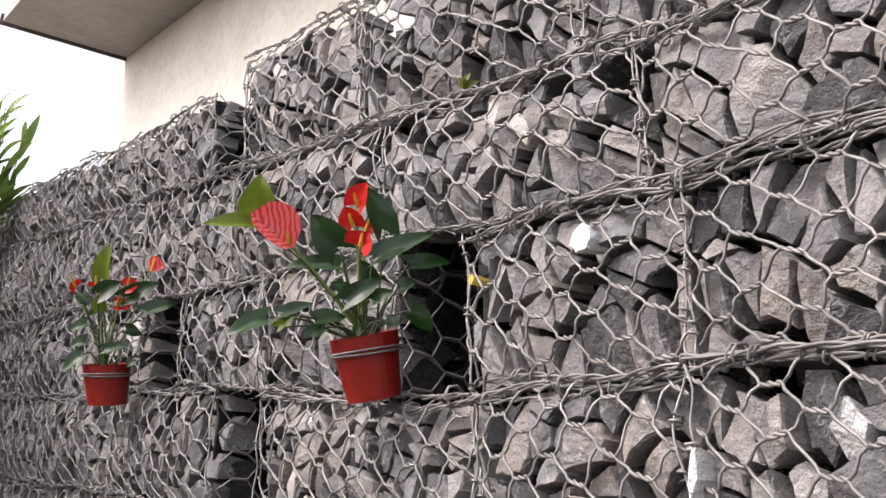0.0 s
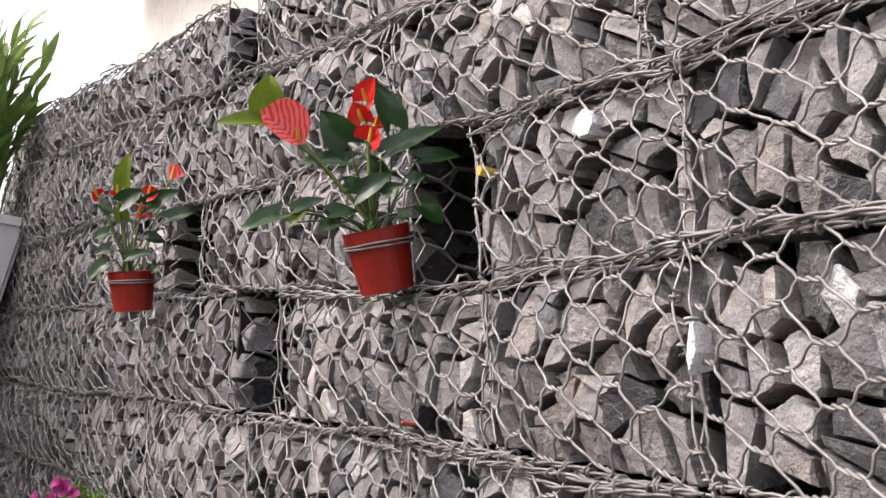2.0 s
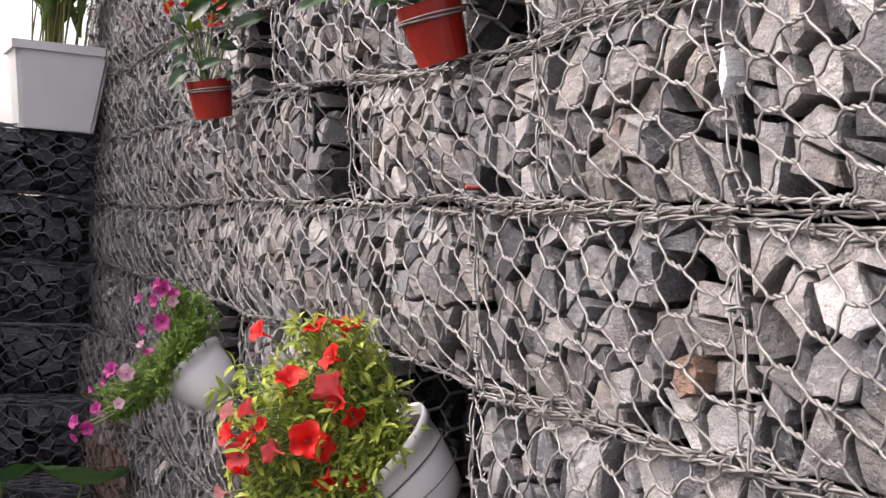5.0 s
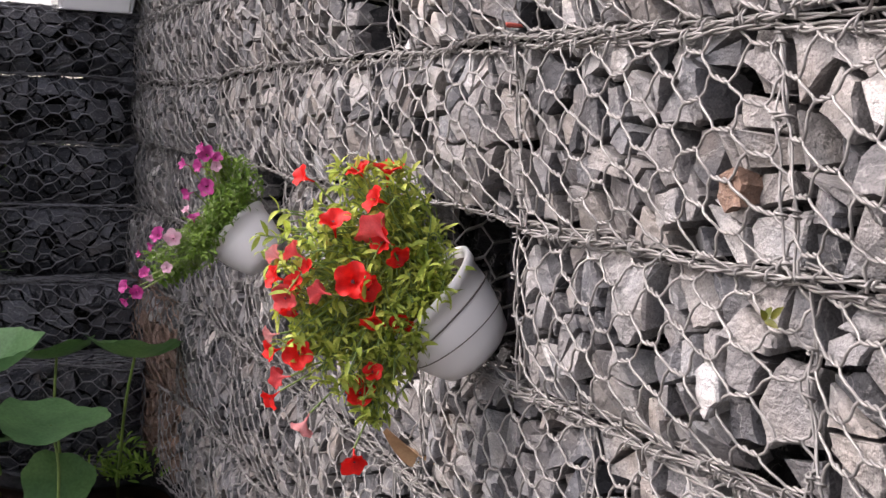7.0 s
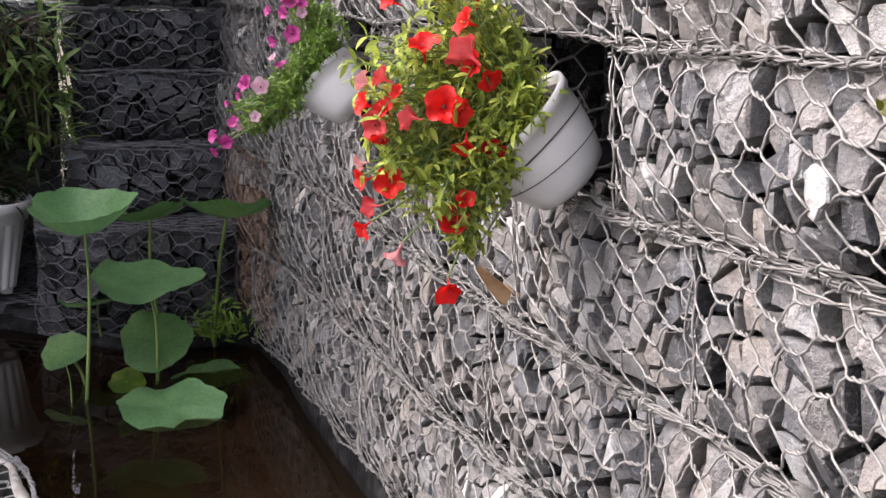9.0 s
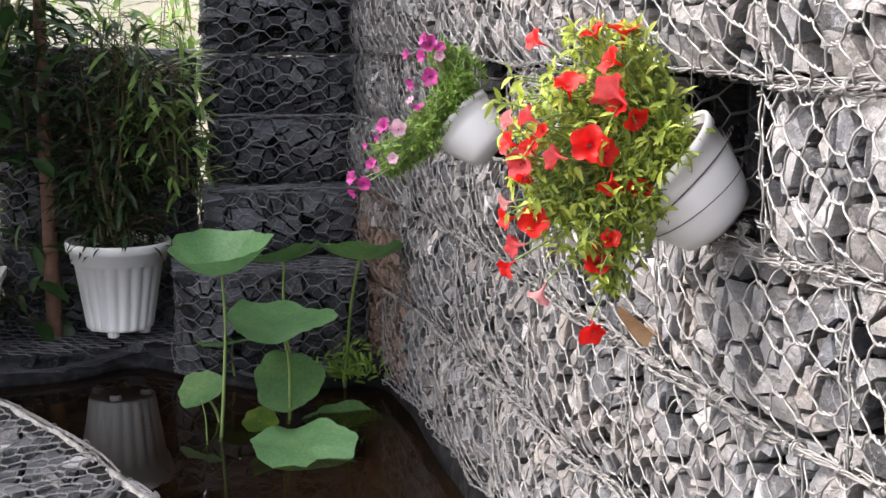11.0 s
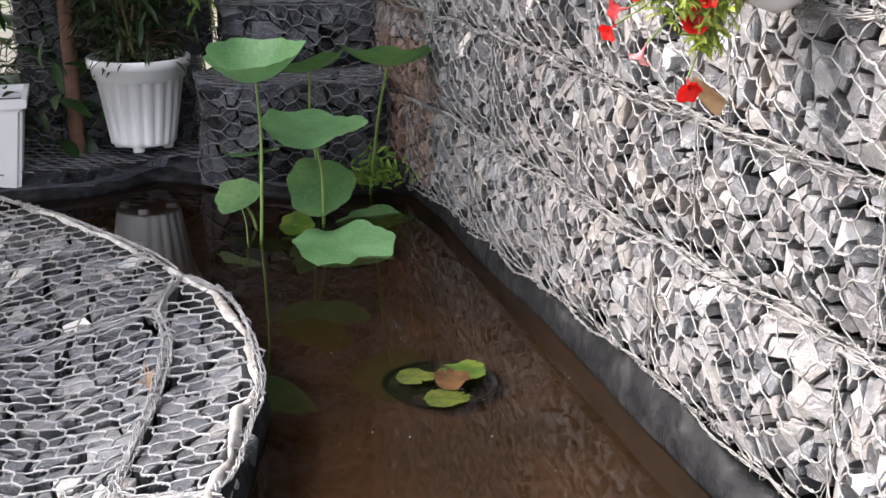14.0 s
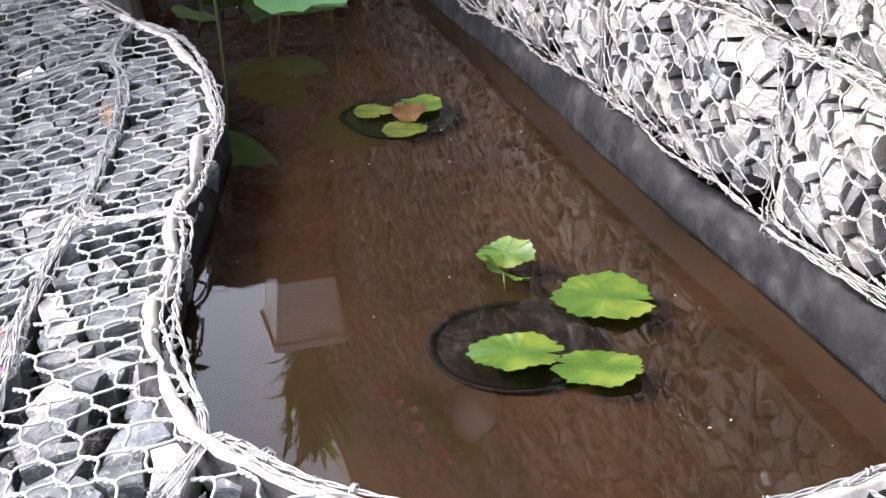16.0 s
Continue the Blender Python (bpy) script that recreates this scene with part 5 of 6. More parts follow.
def lotus_leaf(o, normal, r, cup, wave, seed, sides=40, rings=8, notch=False, stretch=1.0, fold=0.0):
    d = unit(normal)
    e1 = unit(np.cross(d, (0.2, 1, 0.1)))
    e2 = np.cross(d, e1)
    rng = random.Random(seed)
    p = [rng.uniform(0, 6) for _ in range(4)]
    verts, faces = [np.asarray(o, float)], []
    for i in range(1, rings + 1):
        f = i / rings
        for q in range(sides):
            a = 2 * math.pi * q / sides
            edge = 1 + 0.06 * math.sin(3 * a + p[0]) + 0.035 * math.sin(7 * a + p[1]) + 0.015 * math.sin(13 * a + p[2])
            if notch:
                edge *= 1 + 0.03 * math.asin(math.sin(21 * a + p[0])) + 0.02 * math.sin(31 * a)
                edge *= 1 - 0.35 * max(0, 1 - abs(((a + math.pi) % (2 * math.pi)) - math.pi) / 0.13)
            rr = r * f * edge
            h = r * (cup * f * f + wave * f**2 * (math.sin(2 * a + p[2]) + 0.5 * math.sin(5 * a + p[3]))) + r * (0.004 if notch else 0.012) * math.cos(18 * a) * f + fold * r * f * f * math.sin(a - 2.5) ** 2 + (0.0 if notch else r * 0.035 * f**4 * math.sin(5 * a + p[1] + 1.5 * math.sin(2 * a)))
            verts.append(np.asarray(o) + rr * (math.cos(a) * e1 * stretch + math.sin(a) * e2) + d * h)
    for q in range(sides):
        faces.append((0, 1 + q, 1 + (q + 1) % sides))
    for i in range(rings - 1):
        for q in range(sides):
            a, b = 1 + i * sides + q, 1 + i * sides + (q + 1) % sides
            faces.append((a, a + sides, b + sides, b))
    return verts, faces


SL = Set((-1.479, 2.234, 0.0), (0.843, 0.538, 0.008), (-0.124, 0.18, 0.976), (-0.524, 0.823, -0.219), 0.001356)
# leaf: where, how it faces, radius, cup, wave, foot of the stem, material, label
LOTUS_PLAN = [
    ((4, 292, 0), (-0.05, 0.92, -0.38), 0.12, 0.62, 0.06, (0, 0, 0), LOTUS, "tall green lotus leaf cupped like a bowl", 1.0),
    ((98, 198, 100), (0.03, 0.94, -0.34), 0.134, 0.12, 0.07, (110, 25, 110), LOTUS, "broad wavy green lotus leaf on a stem", 1.0),
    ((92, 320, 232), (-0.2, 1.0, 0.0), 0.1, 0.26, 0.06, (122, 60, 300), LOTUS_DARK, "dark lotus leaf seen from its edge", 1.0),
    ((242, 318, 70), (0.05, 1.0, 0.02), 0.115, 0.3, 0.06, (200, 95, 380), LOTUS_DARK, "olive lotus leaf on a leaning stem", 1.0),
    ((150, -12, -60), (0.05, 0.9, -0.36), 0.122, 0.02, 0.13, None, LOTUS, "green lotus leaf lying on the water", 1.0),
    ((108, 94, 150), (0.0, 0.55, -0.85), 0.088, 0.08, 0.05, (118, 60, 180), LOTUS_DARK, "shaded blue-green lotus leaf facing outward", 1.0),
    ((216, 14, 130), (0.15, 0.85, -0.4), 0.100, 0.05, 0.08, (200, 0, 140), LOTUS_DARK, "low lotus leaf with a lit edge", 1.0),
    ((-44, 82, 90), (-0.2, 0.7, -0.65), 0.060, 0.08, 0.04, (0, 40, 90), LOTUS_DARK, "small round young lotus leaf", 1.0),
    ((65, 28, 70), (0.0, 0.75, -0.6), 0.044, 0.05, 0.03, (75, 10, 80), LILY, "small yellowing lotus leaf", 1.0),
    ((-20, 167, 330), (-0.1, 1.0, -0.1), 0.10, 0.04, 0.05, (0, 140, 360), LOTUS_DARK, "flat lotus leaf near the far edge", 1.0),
]
for q, (c, nrm, r, cup, wave, foot, mat, label, st) in enumerate(LOTUS_PLAN):
    o = SL.at(*c)
    if foot is None:
        o[2] = 0.016
    base = np.array([*o[:2], -0.1]) if foot is None else SL.at(*foot)
    base[2] = -0.1
    ob = spot("lotus", base, label, "lotus plant", "lotus plants in the pond")
    v, f = lotus_leaf(o, SL.way(*nrm), r, cup, wave, 40 + q, fold=(0.0, 0.1, 0.06, 0.06)[q] if q < 4 else 0.0)
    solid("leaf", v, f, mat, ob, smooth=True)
    lean = np.array([0.012 * math.sin(q * 2.1), 0.012 * math.cos(q), 0])
    sv, sf = stalk([base, base + (o - base) * 0.35 + lean, base + (o - base) * 0.75 + lean * 1.5, o], 0.0048, 0.0036, 7)
    solid("stem", sv, sf, STEM, ob, smooth=True)
# seedling shoots by the first stem and weeds in the corner
rng = random.Random(77)
lots = [stalk([SL.at(x, -20, 0), SL.at(x - 4, 40, 2), SL.at(x - 12, 70, 0)], 0.0025, 0.0012, 5) for x in (-18,)]
sh = spot("lotus_shoots", SL.at(-18, -20, 0), "thin green lotus shoots in the water", "shoots")
for v, f in lots:
    solid("shoot", v, f, STEM, sh, smooth=True)
lots = []
corner = np.array([-1.47, 2.76, 0.03])
for q in range(190):
    c = corner + np.array([rng.gauss(0, 0.045), rng.gauss(0, 0.03), abs(rng.gauss(0, 0.04))])
    dr = unit([rng.uniform(-1, 1), rng.uniform(-1, 1), rng.uniform(0, 1.2)])
    lots.append(blade(c, c + dr * 0.032, 0.008, (rng.uniform(-1, 1), -1, 0.7), "lance", 0.2, 0.3, 4, 3))
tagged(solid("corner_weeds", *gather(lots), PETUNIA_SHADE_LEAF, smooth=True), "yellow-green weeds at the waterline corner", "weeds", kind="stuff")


def tub(o, r, label):
    """A sunken round tub in which a lily grows."""
    ob = spot("lily_tub", (*o[:2], -0.16), label, "planting tub", "sunken lily tubs")
    prof = [(0.0, r * 0.8), (0.09, r * 0.95), (o[2] + 0.155, r), (o[2] + 0.16, r * 1.07), (o[2] + 0.156, r * 1.08), (o[2] + 0.15, r * 0.93), (0.07, r * 0.88)]
    v, f, _ = lathe(prof, (*o[:2], -0.16), (*o[:2], 0), 32)
    solid("tub_wall", v, f, LINER, ob, smooth=True)
    # This disc takes the liner's black so the tub is dark inside.
    sv, sf = disc((*o[:2], o[2] - 0.007), (0, 0, 1), r * 0.95, 0.002, random.Random(4))
    solid("soil", sv, sf, LINER, ob)


tub((-0.67, 1.69, -0.004), 0.10, "black round tub just under the water")
tub((-0.145, 1.035, -0.015), 0.105, "large black round tub under the lily pads")


def pad(name, c, r, turn, stretch, mat, label, tilt=(0, 0, 1), wave=0.03, cup=0.02):
    v, f = lotus_leaf((0, 0, 0), tilt, r, cup, wave, int(abs(c[0]) * 100) + 3, 90, 6, True)
    rot = Matrix.Rotation(radians(turn), 3, "Z")
    out = []
    for p in v:
        p = Vector(p)
        p.x *= stretch
        p = rot @ p
        out.append((p.x + c[0], p.y + c[1], p.z + c[2]))
    ob = spot(name, (*c[:2], 0), label, "water lily", "water lily pads")
    solid("pad", out, f, mat, ob, smooth=True)
    sv, sf = stalk([(c[0], c[1], -0.1), (c[0] + 0.004, c[1] + 0.003, -0.04), c], 0.002, 0.002, 5)
    solid("stem", sv, sf, STEM, ob, smooth=True)
    return ob


pad("lily_pad", (-0.077, 1.177, 0.006), 0.066, 200, 1.0, LILY, "round bright green lily pad with a toothed edge")
pad("lily_pad", (-0.121, 0.985, 0.012), 0.043, 215, 1.35, LILY, "pointed bright green lily pad curled at its edge", wave=0.08)
pad("lily_pad", (-0.019, 1.002, 0.008), 0.041, 30, 1.35, LILY, "long green lily pad with a nibbled edge", wave=0.07)
pad("lily_pad", (-0.222, 1.170, 0.014), 0.036, 120, 1.1, LILY, "folded small green lily pad", (0.3, -0.5, 0.8), 0.16, 0.1)
pad("lily_pad", (-0.242, 1.218, 0.018), 0.034, 10, 1.2, LILY, "torn yellow-green lily pad", (-0.1, -0.2, 1.0), 0.14, 0.05)
pad("lily_pad", (-0.714, 1.676, 0.004), 0.036, 160, 1.0, MOTTLED, "mottled yellow-green lily pad in its tub")
pad("lily_pad", (-0.646, 1.734, 0.010), 0.042, 20, 1.0, LILY, "dark green lily pad in its tub", wave=0.06)
pad("lily_pad", (-0.620, 1.622, 0.002), 0.038, 250, 1.1, MOTTLED, "half-sunken mottled lily pad")
pad("lily_pad", (-0.642, 1.680, 0.014), 0.03, 330, 1.2, ROTTED, "withered brown lily pad", (0.1, -0.2, 1), 0.1)

# dry leaf caught in the netting
v, f = blade((-0.175, 1.527, 0.612), (-0.09, 1.58, 0.548), 0.05, (-0.7, -0.6, 0.3), "lance", 0.25, 0.2, wave=0.04)
tagged(solid("dry_leaf", v, f, DEAD, smooth=True), "dry brown leaf caught in the wire mesh", "leaf")

# ---- pots and plants at the far end ----


def fluted_pot():
    ob = spot("plant_pot", P(3.43, 0.255, 0.085), "white fluted plastic pot with a bamboo plant", "plant pot")
    o, top = P(3.43, 0.255, 0.10), P(3.43, 0.255, 0.355)
    prof = [(0.0, 0.086), (0.004, 0.094), (0.012, 0.096), (0.19, 0.125), (0.194, 0.133), (0.222, 0.136), (0.226, 0.146), (0.25, 0.149), (0.255, 0.146), (0.25, 0.135), (0.21, 0.128)]
    v, f, (oo, d, e1, e2) = lathe(prof, o, top, 120, 20, 0.07, (0.01, 0.191))
    solid("pot", v, f, WHITE_POT, ob, smooth=True)
    for q in range(4):
        a = q * math.pi / 2 + 0.5
        c = np.array(o) + 0.07 * np.array([math.cos(a), math.sin(a), 0])
        fv, ff, _ = lathe([(0, 0.016), (0.016, 0.018)], c - np.array([0, 0, 0.015]), c, 10)
        solid("foot", fv, ff, WHITE_POT, ob)
    sv, sf = disc(P(3.43, 0.255, 0.325), (0, 0, 1), 0.123, 0.006, random.Random(8))
    solid("soil", sv, sf, SOIL, ob)
    return ob


def square_planter(u, n, z, w, dep, h, taper, label, name="planter_box"):
    """A white box planter with a lipped rim; w along n, dep along u."""
    ob = spot(name, P(u + dep / 2, n + w / 2, z), label, "planter box", "white box planters")
    bm = bmesh.new()
    rows = [(0.0, taper), (h * 0.02, taper - 0.002), (h * 0.9, 0.004), (h * 0.9, -0.006), (h, -0.008), (h, 0.006), (h * 0.85, 0.01)]
    prev = None
    for hz, inset in rows:
        ring = [bm.verts.new(P(uu, nn, z + hz)) for uu, nn in ((u + inset, n + inset), (u + dep - inset, n + inset), (u + dep - inset, n + w - inset), (u + inset, n + w - inset))]
        if prev is None:
            bm.faces.new(ring)
        else:
            for q in range(4):
                bm.faces.new((prev[q], prev[(q + 1) % 4], ring[(q + 1) % 4], ring[q]))
        prev = ring
    bmesh.ops.recalc_face_normals(bm, faces=bm.faces[:])
    bmesh.ops.bevel(bm, geom=[e for e in bm.edges if abs(e.verts[0].co.z - e.verts[1].co.z) > h * 0.3], offset=0.012, segments=3, affect="EDGES")
    part("box", bm, WHITE_POT, ob)
    bm = bmesh.new()
    bm.faces.new([bm.verts.new(P(uu, nn, z + h * 0.86)) for uu, nn in ((u + 0.008, n + 0.008), (u + dep - 0.008, n + 0.008), (u + dep - 0.008, n + w - 0.008), (u + 0.008, n + w - 0.008))])
    part("soil", bm, SOIL, ob)
    return ob


def bamboo(parent, base, height, canes, leaves, spread, rng, leaf=0.085, mat=None, lean=0.25, low=0.2, name="foliage", wide=0.16):
    """Canes with narrow leaves in drooping tufts."""
    lots, tw = [], []
    for c in range(canes):
        b = np.asarray(base) + np.array([rng.uniform(-1, 1), rng.uniform(-1, 1), 0]) * spread * 0.25
        top = b + np.array([rng.uniform(-1, 1) * lean, rng.uniform(-1, 1) * lean, 1]) * height * rng.uniform(0.75, 1.05)
        v, f = stalk([b, b + (top - b) * 0.5 + np.array([rng.uniform(-0.02, 0.02), rng.uniform(-0.02, 0.02), 0]), top], 0.005, 0.002, 6)
        solid("cane", v, f, DARK_CANE, parent, smooth=True)
        for q in range(leaves // canes):
            h = rng.uniform(low, 1.0)
            p0 = b + (top - b) * h
            a = rng.uniform(0, 6.28)
            tuft = p0 + np.array([math.cos(a), math.sin(a), rng.uniform(-0.2, 0.6)]) * spread * rng.uniform(0.15, 0.75)
            if q % 5 == 0:
                tw.append(tubes(np.array([p0, (p0 + tuft) / 2 + (0, 0, 0.01), tuft])[None], (0.1, 0.2, 0.97), 0.0012, 4))
            dr = unit([math.cos(a) + rng.uniform(-0.9, 0.9), math.sin(a) + rng.uniform(-0.9, 0.9), rng.uniform(-1.2, 0.7)])
            ln = leaf * rng.uniform(0.6, 1.25)
            lots.append(blade(tuft, tuft + dr * ln, ln * wide * rng.uniform(0.8, 1.3), (rng.uniform(-0.5, 0.5), rng.uniform(-0.5, 0.5), 1), "lance", 0.15, 0.35, 5, 3))
    tagged(solid(name, *gather(lots), mat or BAMBOO, parent, smooth=True), kind="stuff")
    if tw:
        tagged(solid("twig_tangle", *joined(tw), BARK, parent, smooth=True), kind="stuff")


def shrub(parent, base, height, stems, leaves, spread, rng, leaf=0.06, mat=None, low=0.3):
    """Woody stems with broad oval leaves."""
    lots = []
    for c in range(stems):
        b = np.asarray(base) + np.array([rng.uniform(-1, 1), rng.uniform(-1, 1), 0]) * spread * 0.3
        top = b + np.array([rng.uniform(-0.3, 0.3), rng.uniform(-0.3, 0.3), 1]) * height * rng.uniform(0.7, 1.0)
        v, f = stalk([b, b + (top - b) * 0.45 + np.array([rng.uniform(-0.03, 0.03), rng.uniform(-0.03, 0.03), 0]), top], 0.007, 0.003, 6)
        solid("stem", v, f, BARK if c % 2 else CANE, parent, smooth=True)
        for q in range(leaves // stems):
            h = rng.uniform(low, 1.05)
            a = rng.uniform(0, 6.28)
            p0 = b + (top - b) * h + np.array([math.cos(a), math.sin(a), rng.uniform(-0.3, 0.5)]) * spread * rng.uniform(0.1, 0.7)
            dr = unit([math.cos(a) + rng.uniform(-0.6, 0.6), math.sin(a) + rng.uniform(-0.6, 0.6), rng.uniform(-0.6, 0.8)])
            ln = leaf * rng.uniform(0.6, 1.2)
            lots.append(blade(p0, p0 + dr * ln, ln * 0.55, (rng.uniform(-0.6, 0.6), rng.uniform(-0.6, 0.6), 1), "round", 0.15, 0.25, 5, 4))
    tagged(solid("foliage", *gather(lots), mat or SHRUB, parent, smooth=True), kind="stuff")


rng = random.Random(101)
bp = fluted_pot()
bamboo(bp, P(3.43, 0.235, 0.32), 0.72, 10, 1300, 0.2, rng, 0.07, lean=0.14, low=0.02)
near_box = square_planter(3.19, -0.42, 0.03, 0.36, 0.24, 0.255, 0.03, "white plastic box planter with a leafy shrub")
shrub(near_box, P(3.31, -0.22, 0.24), 0.9, 9, 430, 0.32, rng, 0.07, low=0.35)
high_box = square_planter(3.455, 0.69, 1.26, 0.27, 0.27, 0.245, 0.034, "white tapered box planter on top of the far wall")
# its strap leaves and canes
rq = random.Random(52)
straps = []
for q in range(40):
    a = rq.uniform(0, 6.28)
    b0 = np.array(P(3.59, 0.825, 1.47)) + np.array([rq.uniform(-1, 1), rq.uniform(-1, 1), 0]) * 0.06
    hh = rq.uniform(0.2, 0.62)
    top = b0 + np.array([math.cos(a) * hh * 0.11, math.sin(a) * hh * 0.11, hh])
    v, f = stalk([b0, (b0 + top) / 2 + np.array([0, 0, 0.02]), top], 0.0032, 0.0016, 5)
    solid("cane", v, f, CANE, high_box, smooth=True)
    for w in range(6):
        p0 = b0 + (top - b0) * rq.uniform(0.32, 1.0)
        a2 = a + rq.uniform(-1.6, 1.6)
        ln = rq.uniform(0.09, 0.17)
        dr = unit([math.cos(a2), math.sin(a2), rq.uniform(0.8, 3.2)])
        straps.append(blade(p0, p0 + dr * ln, ln * rq.uniform(0.13, 0.2), (rq.uniform(-0.4, 0.4), rq.uniform(-0.4, 0.4), 1), "lance", 0.15, 0.6, 7, 3))
tagged(solid("foliage", *gather(straps), REED, high_box, smooth=True), kind="stuff")
v, f = stalk([P(3.52, 0.066, 0.05), P(3.52, 0.064, 0.35), P(3.53, 0.055, 0.75), P(3.54, 0.06, 1.5)], 0.024, 0.014, 10)
trunk = spot("small_tree", P(3.52, 0.066, 0.05), "slim tree with a reddish trunk and dark leaves", "tree")
solid("trunk", v, f, BARK, trunk, smooth=True)
bamboo(trunk, P(3.53, -0.06, 0.6), 1.7, 6, 1200, 0.34, rng, 0.09, low=0.0, wide=0.24, lean=0.08)
# hanging sprays on the far wall
spray = spot("hanging_bamboo", P(3.40, 0.44, 0.50), "bamboo sprays hanging over the far wall", "bamboo")
bamboo(spray, P(3.40, 0.44, 0.50), 0.42, 7, 280, 0.17, rng, 0.085, REED, lean=0.3, low=0.0)
# shrubs behind; the low ones are added to darken the gap behind the pots
for q, (u, n, h, w) in enumerate([(3.9, -0.35, 1.5, 0.7), (4.2, -0.35, 1.2, 0.5), (4.0, -0.95, 1.7, 0.8), (4.6, -0.7, 1.4, 0.7), (3.6, -1.3, 1.5, 0.7), (5.4, 0.3, 0.7, 0.5), (3.85, 0.05, 0.3, 0.35), (3.78, -0.3, 0.4, 0.4), (3.8, -0.6, 0.5, 0.45)]):
    sb = spot("garden_shrub", P(u, n, -0.2), "dense dark green garden shrub behind the pots", "shrub", "garden shrubs")
    bamboo(sb, P(u, n, -0.2), h + 0.2, 8, 520, w, rng, 0.10, SHRUB, 0.3, 0.05, wide=0.3)
for u, n, h in ((5.7, 0.3, 1.5), (5.9, 0.75, 1.6), (5.8, -0.5, 1.4)):
    sb = spot("garden_shrub", P(u, n, -0.2), "light green bushy shrub in the sunny garden behind", "shrub", "garden shrubs")
    bamboo(sb, P(u, n, -0.2), h, 8, 260, 0.5, rng, 0.12, REED, 0.2, 0.25, wide=0.35)
# an unseen tree added beside the pond to shade its far end
gt = spot("shade_tree", (-3.15, 2.3, -0.2), "unseen leafy tree added to shade the far end of the pond", "tree")
v, f = stalk([(-3.15, 2.3, -0.2), (-3.13, 2.32, 0.5), (-3.1, 2.35, 1.2), (-3.05, 2.43, 2.2)], 0.035, 0.015, 10)
solid("trunk", v, f, BARK, gt, smooth=True)
for dx, dy, dz in ((0.3, 0.4, 0.55), (-0.3, 0.2, 0.7), (0.25, -0.35, 0.5), (0.1, 0.5, 0.8)):
    v, f = stalk([(-3.12, 2.33, 1.0), (-3.12 + dx * 0.5, 2.33 + dy * 0.5, 1.0 + dz * 0.6), (-3.12 + dx, 2.33 + dy, 1.0 + dz)], 0.015, 0.006, 7)
    solid("limb", v, f, BARK, gt, smooth=True)
lots = []
for q in range(4600):
    g = np.array([rng.gauss(0, 0.34), rng.gauss(0, 0.36), rng.gauss(0, 0.36)])
    c = np.array([-3.15, 2.0, 2.25]) + g
    dr = unit([rng.uniform(-1, 1), rng.uniform(-1, 1), rng.uniform(-1, 0.5)])
    lots.append(blade(c, c + dr * 0.1, 0.05, (rng.uniform(-0.6, 0.6), rng.uniform(-0.6, 0.6), 1), "lance", 0.15, 0.3, 4, 3))
tagged(solid("crown", *gather(lots), SHRUB, gt, smooth=True), kind="stuff")
# and a lower one beside the bank, also unseen and added for its shade
ft = spot("shade_tree", P(2.7, -1.25, -0.2), "unseen low leafy tree added to shade the far part of the bank", "tree")
v, f = stalk([P(2.7, -1.25, -0.2), P(2.71, -1.24, 0.3), P(2.73, -1.22, 0.7), P(2.75, -1.2, 1.4)], 0.03, 0.012, 10)
solid("trunk", v, f, BARK, ft, smooth=True)
for du, dn, dz in ((-0.25, 0.15, 0.4), (0.25, 0.1, 0.5), (0.1, -0.3, 0.45), (-0.3, -0.1, 0.6)):
    v, f = stalk([P(2.71, -1.23, 0.5), P(2.71 + du * 0.5, -1.23 + dn * 0.5, 0.5 + dz * 0.6), P(2.71 + du, -1.23 + dn, 0.5 + dz)], 0.012, 0.005, 7)
    solid("limb", v, f, BARK, ft, smooth=True)
lots = []
while len(lots) < 5600:
    g = (rng.gauss(0, 0.36), rng.gauss(0, 0.22), rng.gauss(0, 0.26))
    if g[1] > 0.36 or g[2] < -0.6:
        continue
    c = np.array(P(2.77 + g[0], -1.17 + g[1], 1.14 + g[2]))
    dr = unit([rng.uniform(-1, 1), rng.uniform(-1, 1), rng.uniform(-1, 0.5)])
    lots.append(blade(c, c + dr * 0.09, 0.042, (rng.uniform(-0.6, 0.6), rng.uniform(-0.6, 0.6), 1), "lance", 0.15, 0.3, 4, 3))
tagged(solid("crown", *gather(lots), SHRUB, ft, smooth=True), kind="stuff")

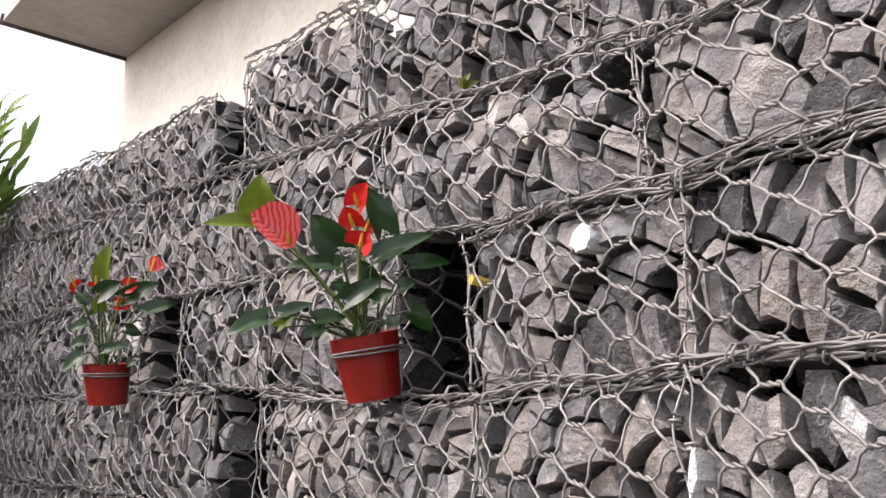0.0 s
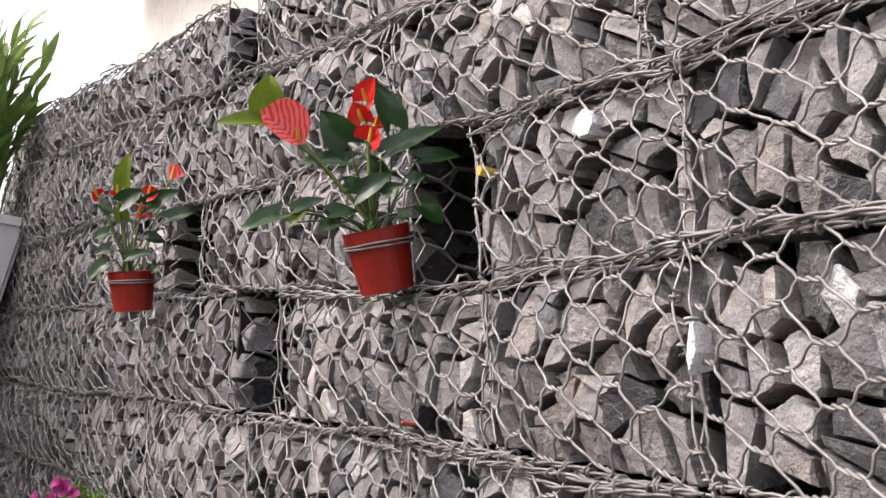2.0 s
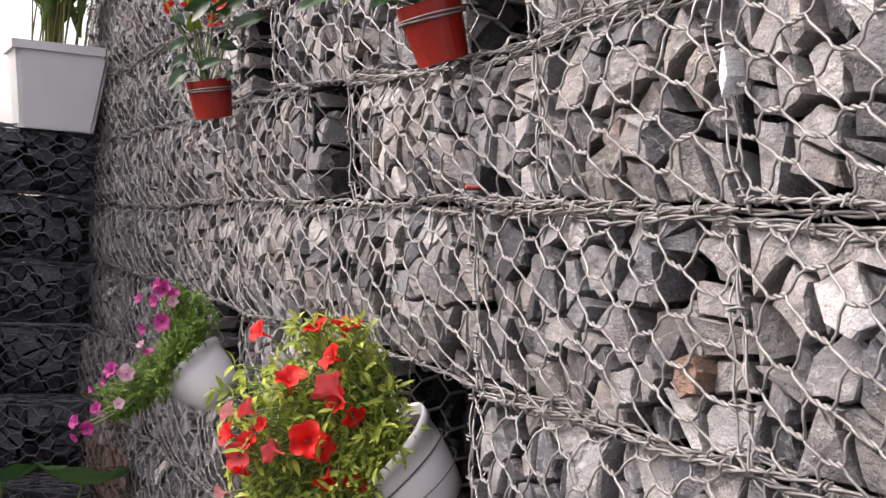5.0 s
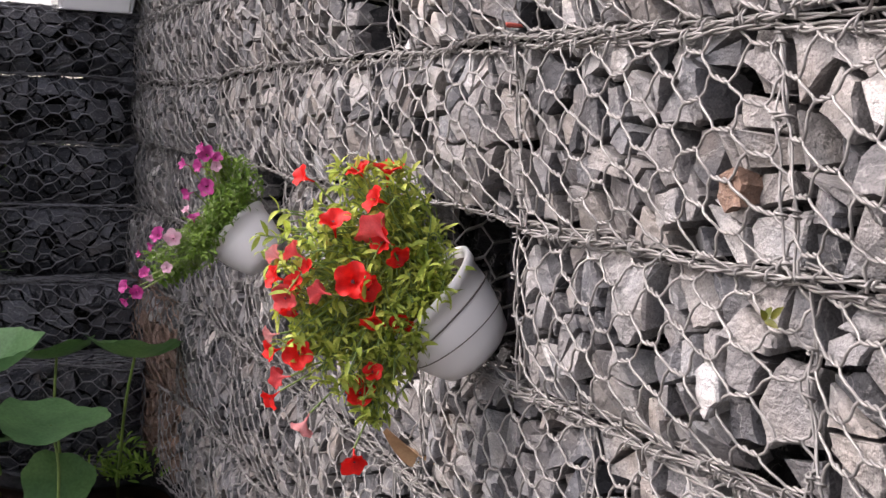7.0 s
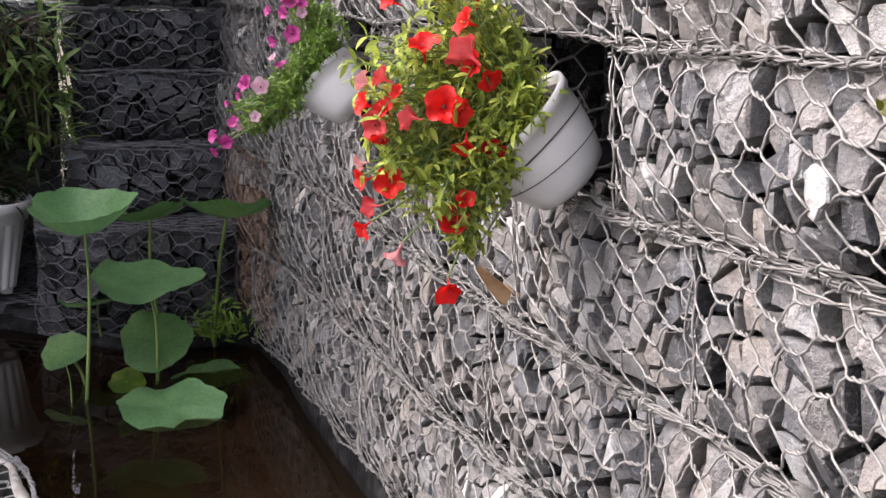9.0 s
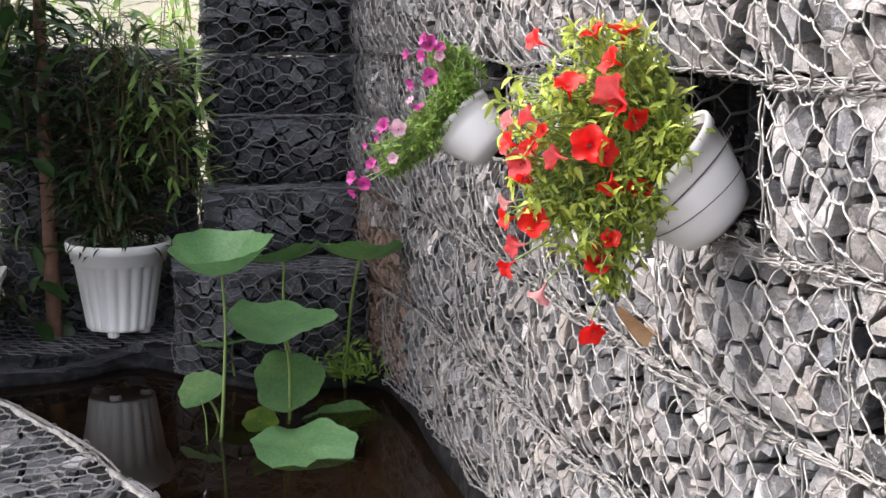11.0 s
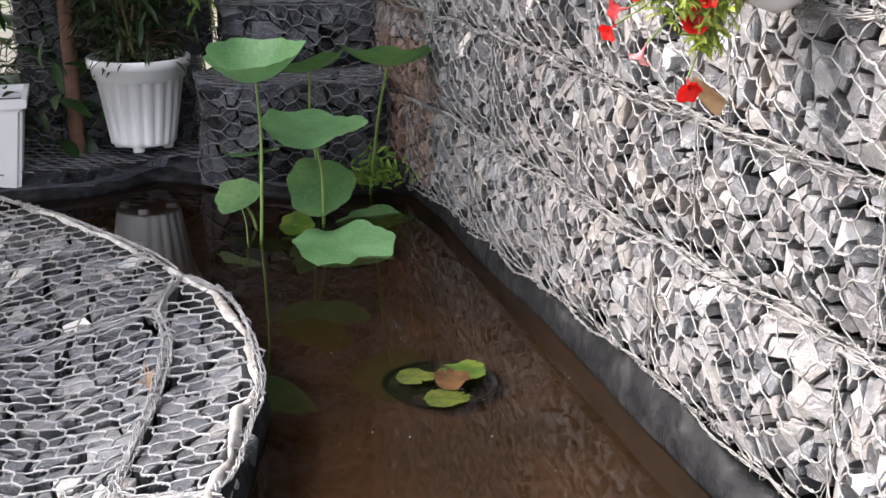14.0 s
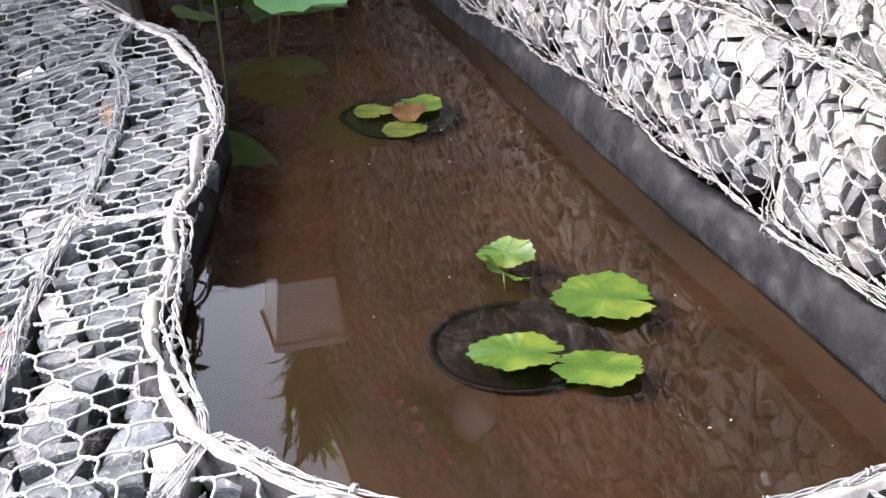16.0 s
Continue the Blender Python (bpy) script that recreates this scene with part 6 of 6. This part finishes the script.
# ---- small things ----
# specks of dust and seeds floating on the water
rs = random.Random(61)
lots = []
while len(lots) < 60:
    x, y = rs.uniform(-1.4, 0.3), rs.uniform(0.7, 2.4)
    if in_poly(x, y, POND) and shore_gap(x, y) > 0.03:
        r = rs.choice((0.0007, 0.001, 0.0016))
        a = rs.uniform(0, 3)
        e, g = np.array([math.cos(a), math.sin(a), 0]) * r * rs.uniform(1, 2.5), np.array([-math.sin(a), math.cos(a), 0]) * r
        o = np.array([x, y, 0.0018])
        lots.append(([o - e, o - g, o + e, o + g, o + (0, 0, 0.0012)], [(0, 1, 4), (1, 2, 4), (2, 3, 4), (3, 0, 4)]))
tagged(solid("floating_specks", *gather(lots), FOLD), "pale specks floating on the pond water", "debris", kind="stuff")

def sprig(name, at, count, ln, mat, label, up, rng, wide=0.4):
    """A few small leaves caught between the stones."""
    ob = spot(name, at, label, "small plant")
    for q in range(count):
        c = np.array(at) + np.array([rng.uniform(-1, 1) for _ in range(3)]) * ln * 0.25
        dr = unit(np.array([rng.uniform(-0.8, 0.8), rng.uniform(-0.8, 0.8), rng.uniform(-0.2, 0.8)]) + np.array(up))
        v, f = blade(c, c + dr * ln * rng.uniform(0.6, 1.2), ln * wide, (rng.uniform(-0.5, 0.5), -0.8, 0.6), "lance", 0.2, 0.3, 5, 3)
        solid("leaf", v, f, mat, ob, smooth=True)


sprig("weed_sprig", P(0.418, 0.945, 0.905), 4, 0.015, YELLOWED, "small yellow-green leaves caught in the wire mesh", (0, 0, 0), rs)
sprig("grass_tuft", (-1.009, 1.30, 0.066), 14, 0.034, DEAD, "dry grass tuft caught in the wire of the bank", (0, 0, 0.8), rs, 0.05)
sprig("weed_sprig", P(0.9, 0.94, 1.62), 4, 0.02, YELLOWED, "small leaves growing between the slate stones", (0, 0, 0.4), rs)
# petals that fell on the bank
FALLEN = [(-0.733, 0.734, PETUNIA_RED), (-0.656, 0.66, PETUNIA_PINK), (-0.636, 0.629, PETUNIA_RED)]
for q, (x, y, mat) in enumerate(FALLEN):
    v, f = blade((x, y, bank_height(x, y) + 0.008), (x + 0.013, y + 0.008, bank_height(x, y) + 0.012), 0.013, (0.1, -0.3, 1), "round", 0.3, 0.3, 5, 4)
    tagged(solid("fallen_petal", v, f, mat, smooth=True), "red petal fallen on the stones of the bank", "petal", "fallen petals")
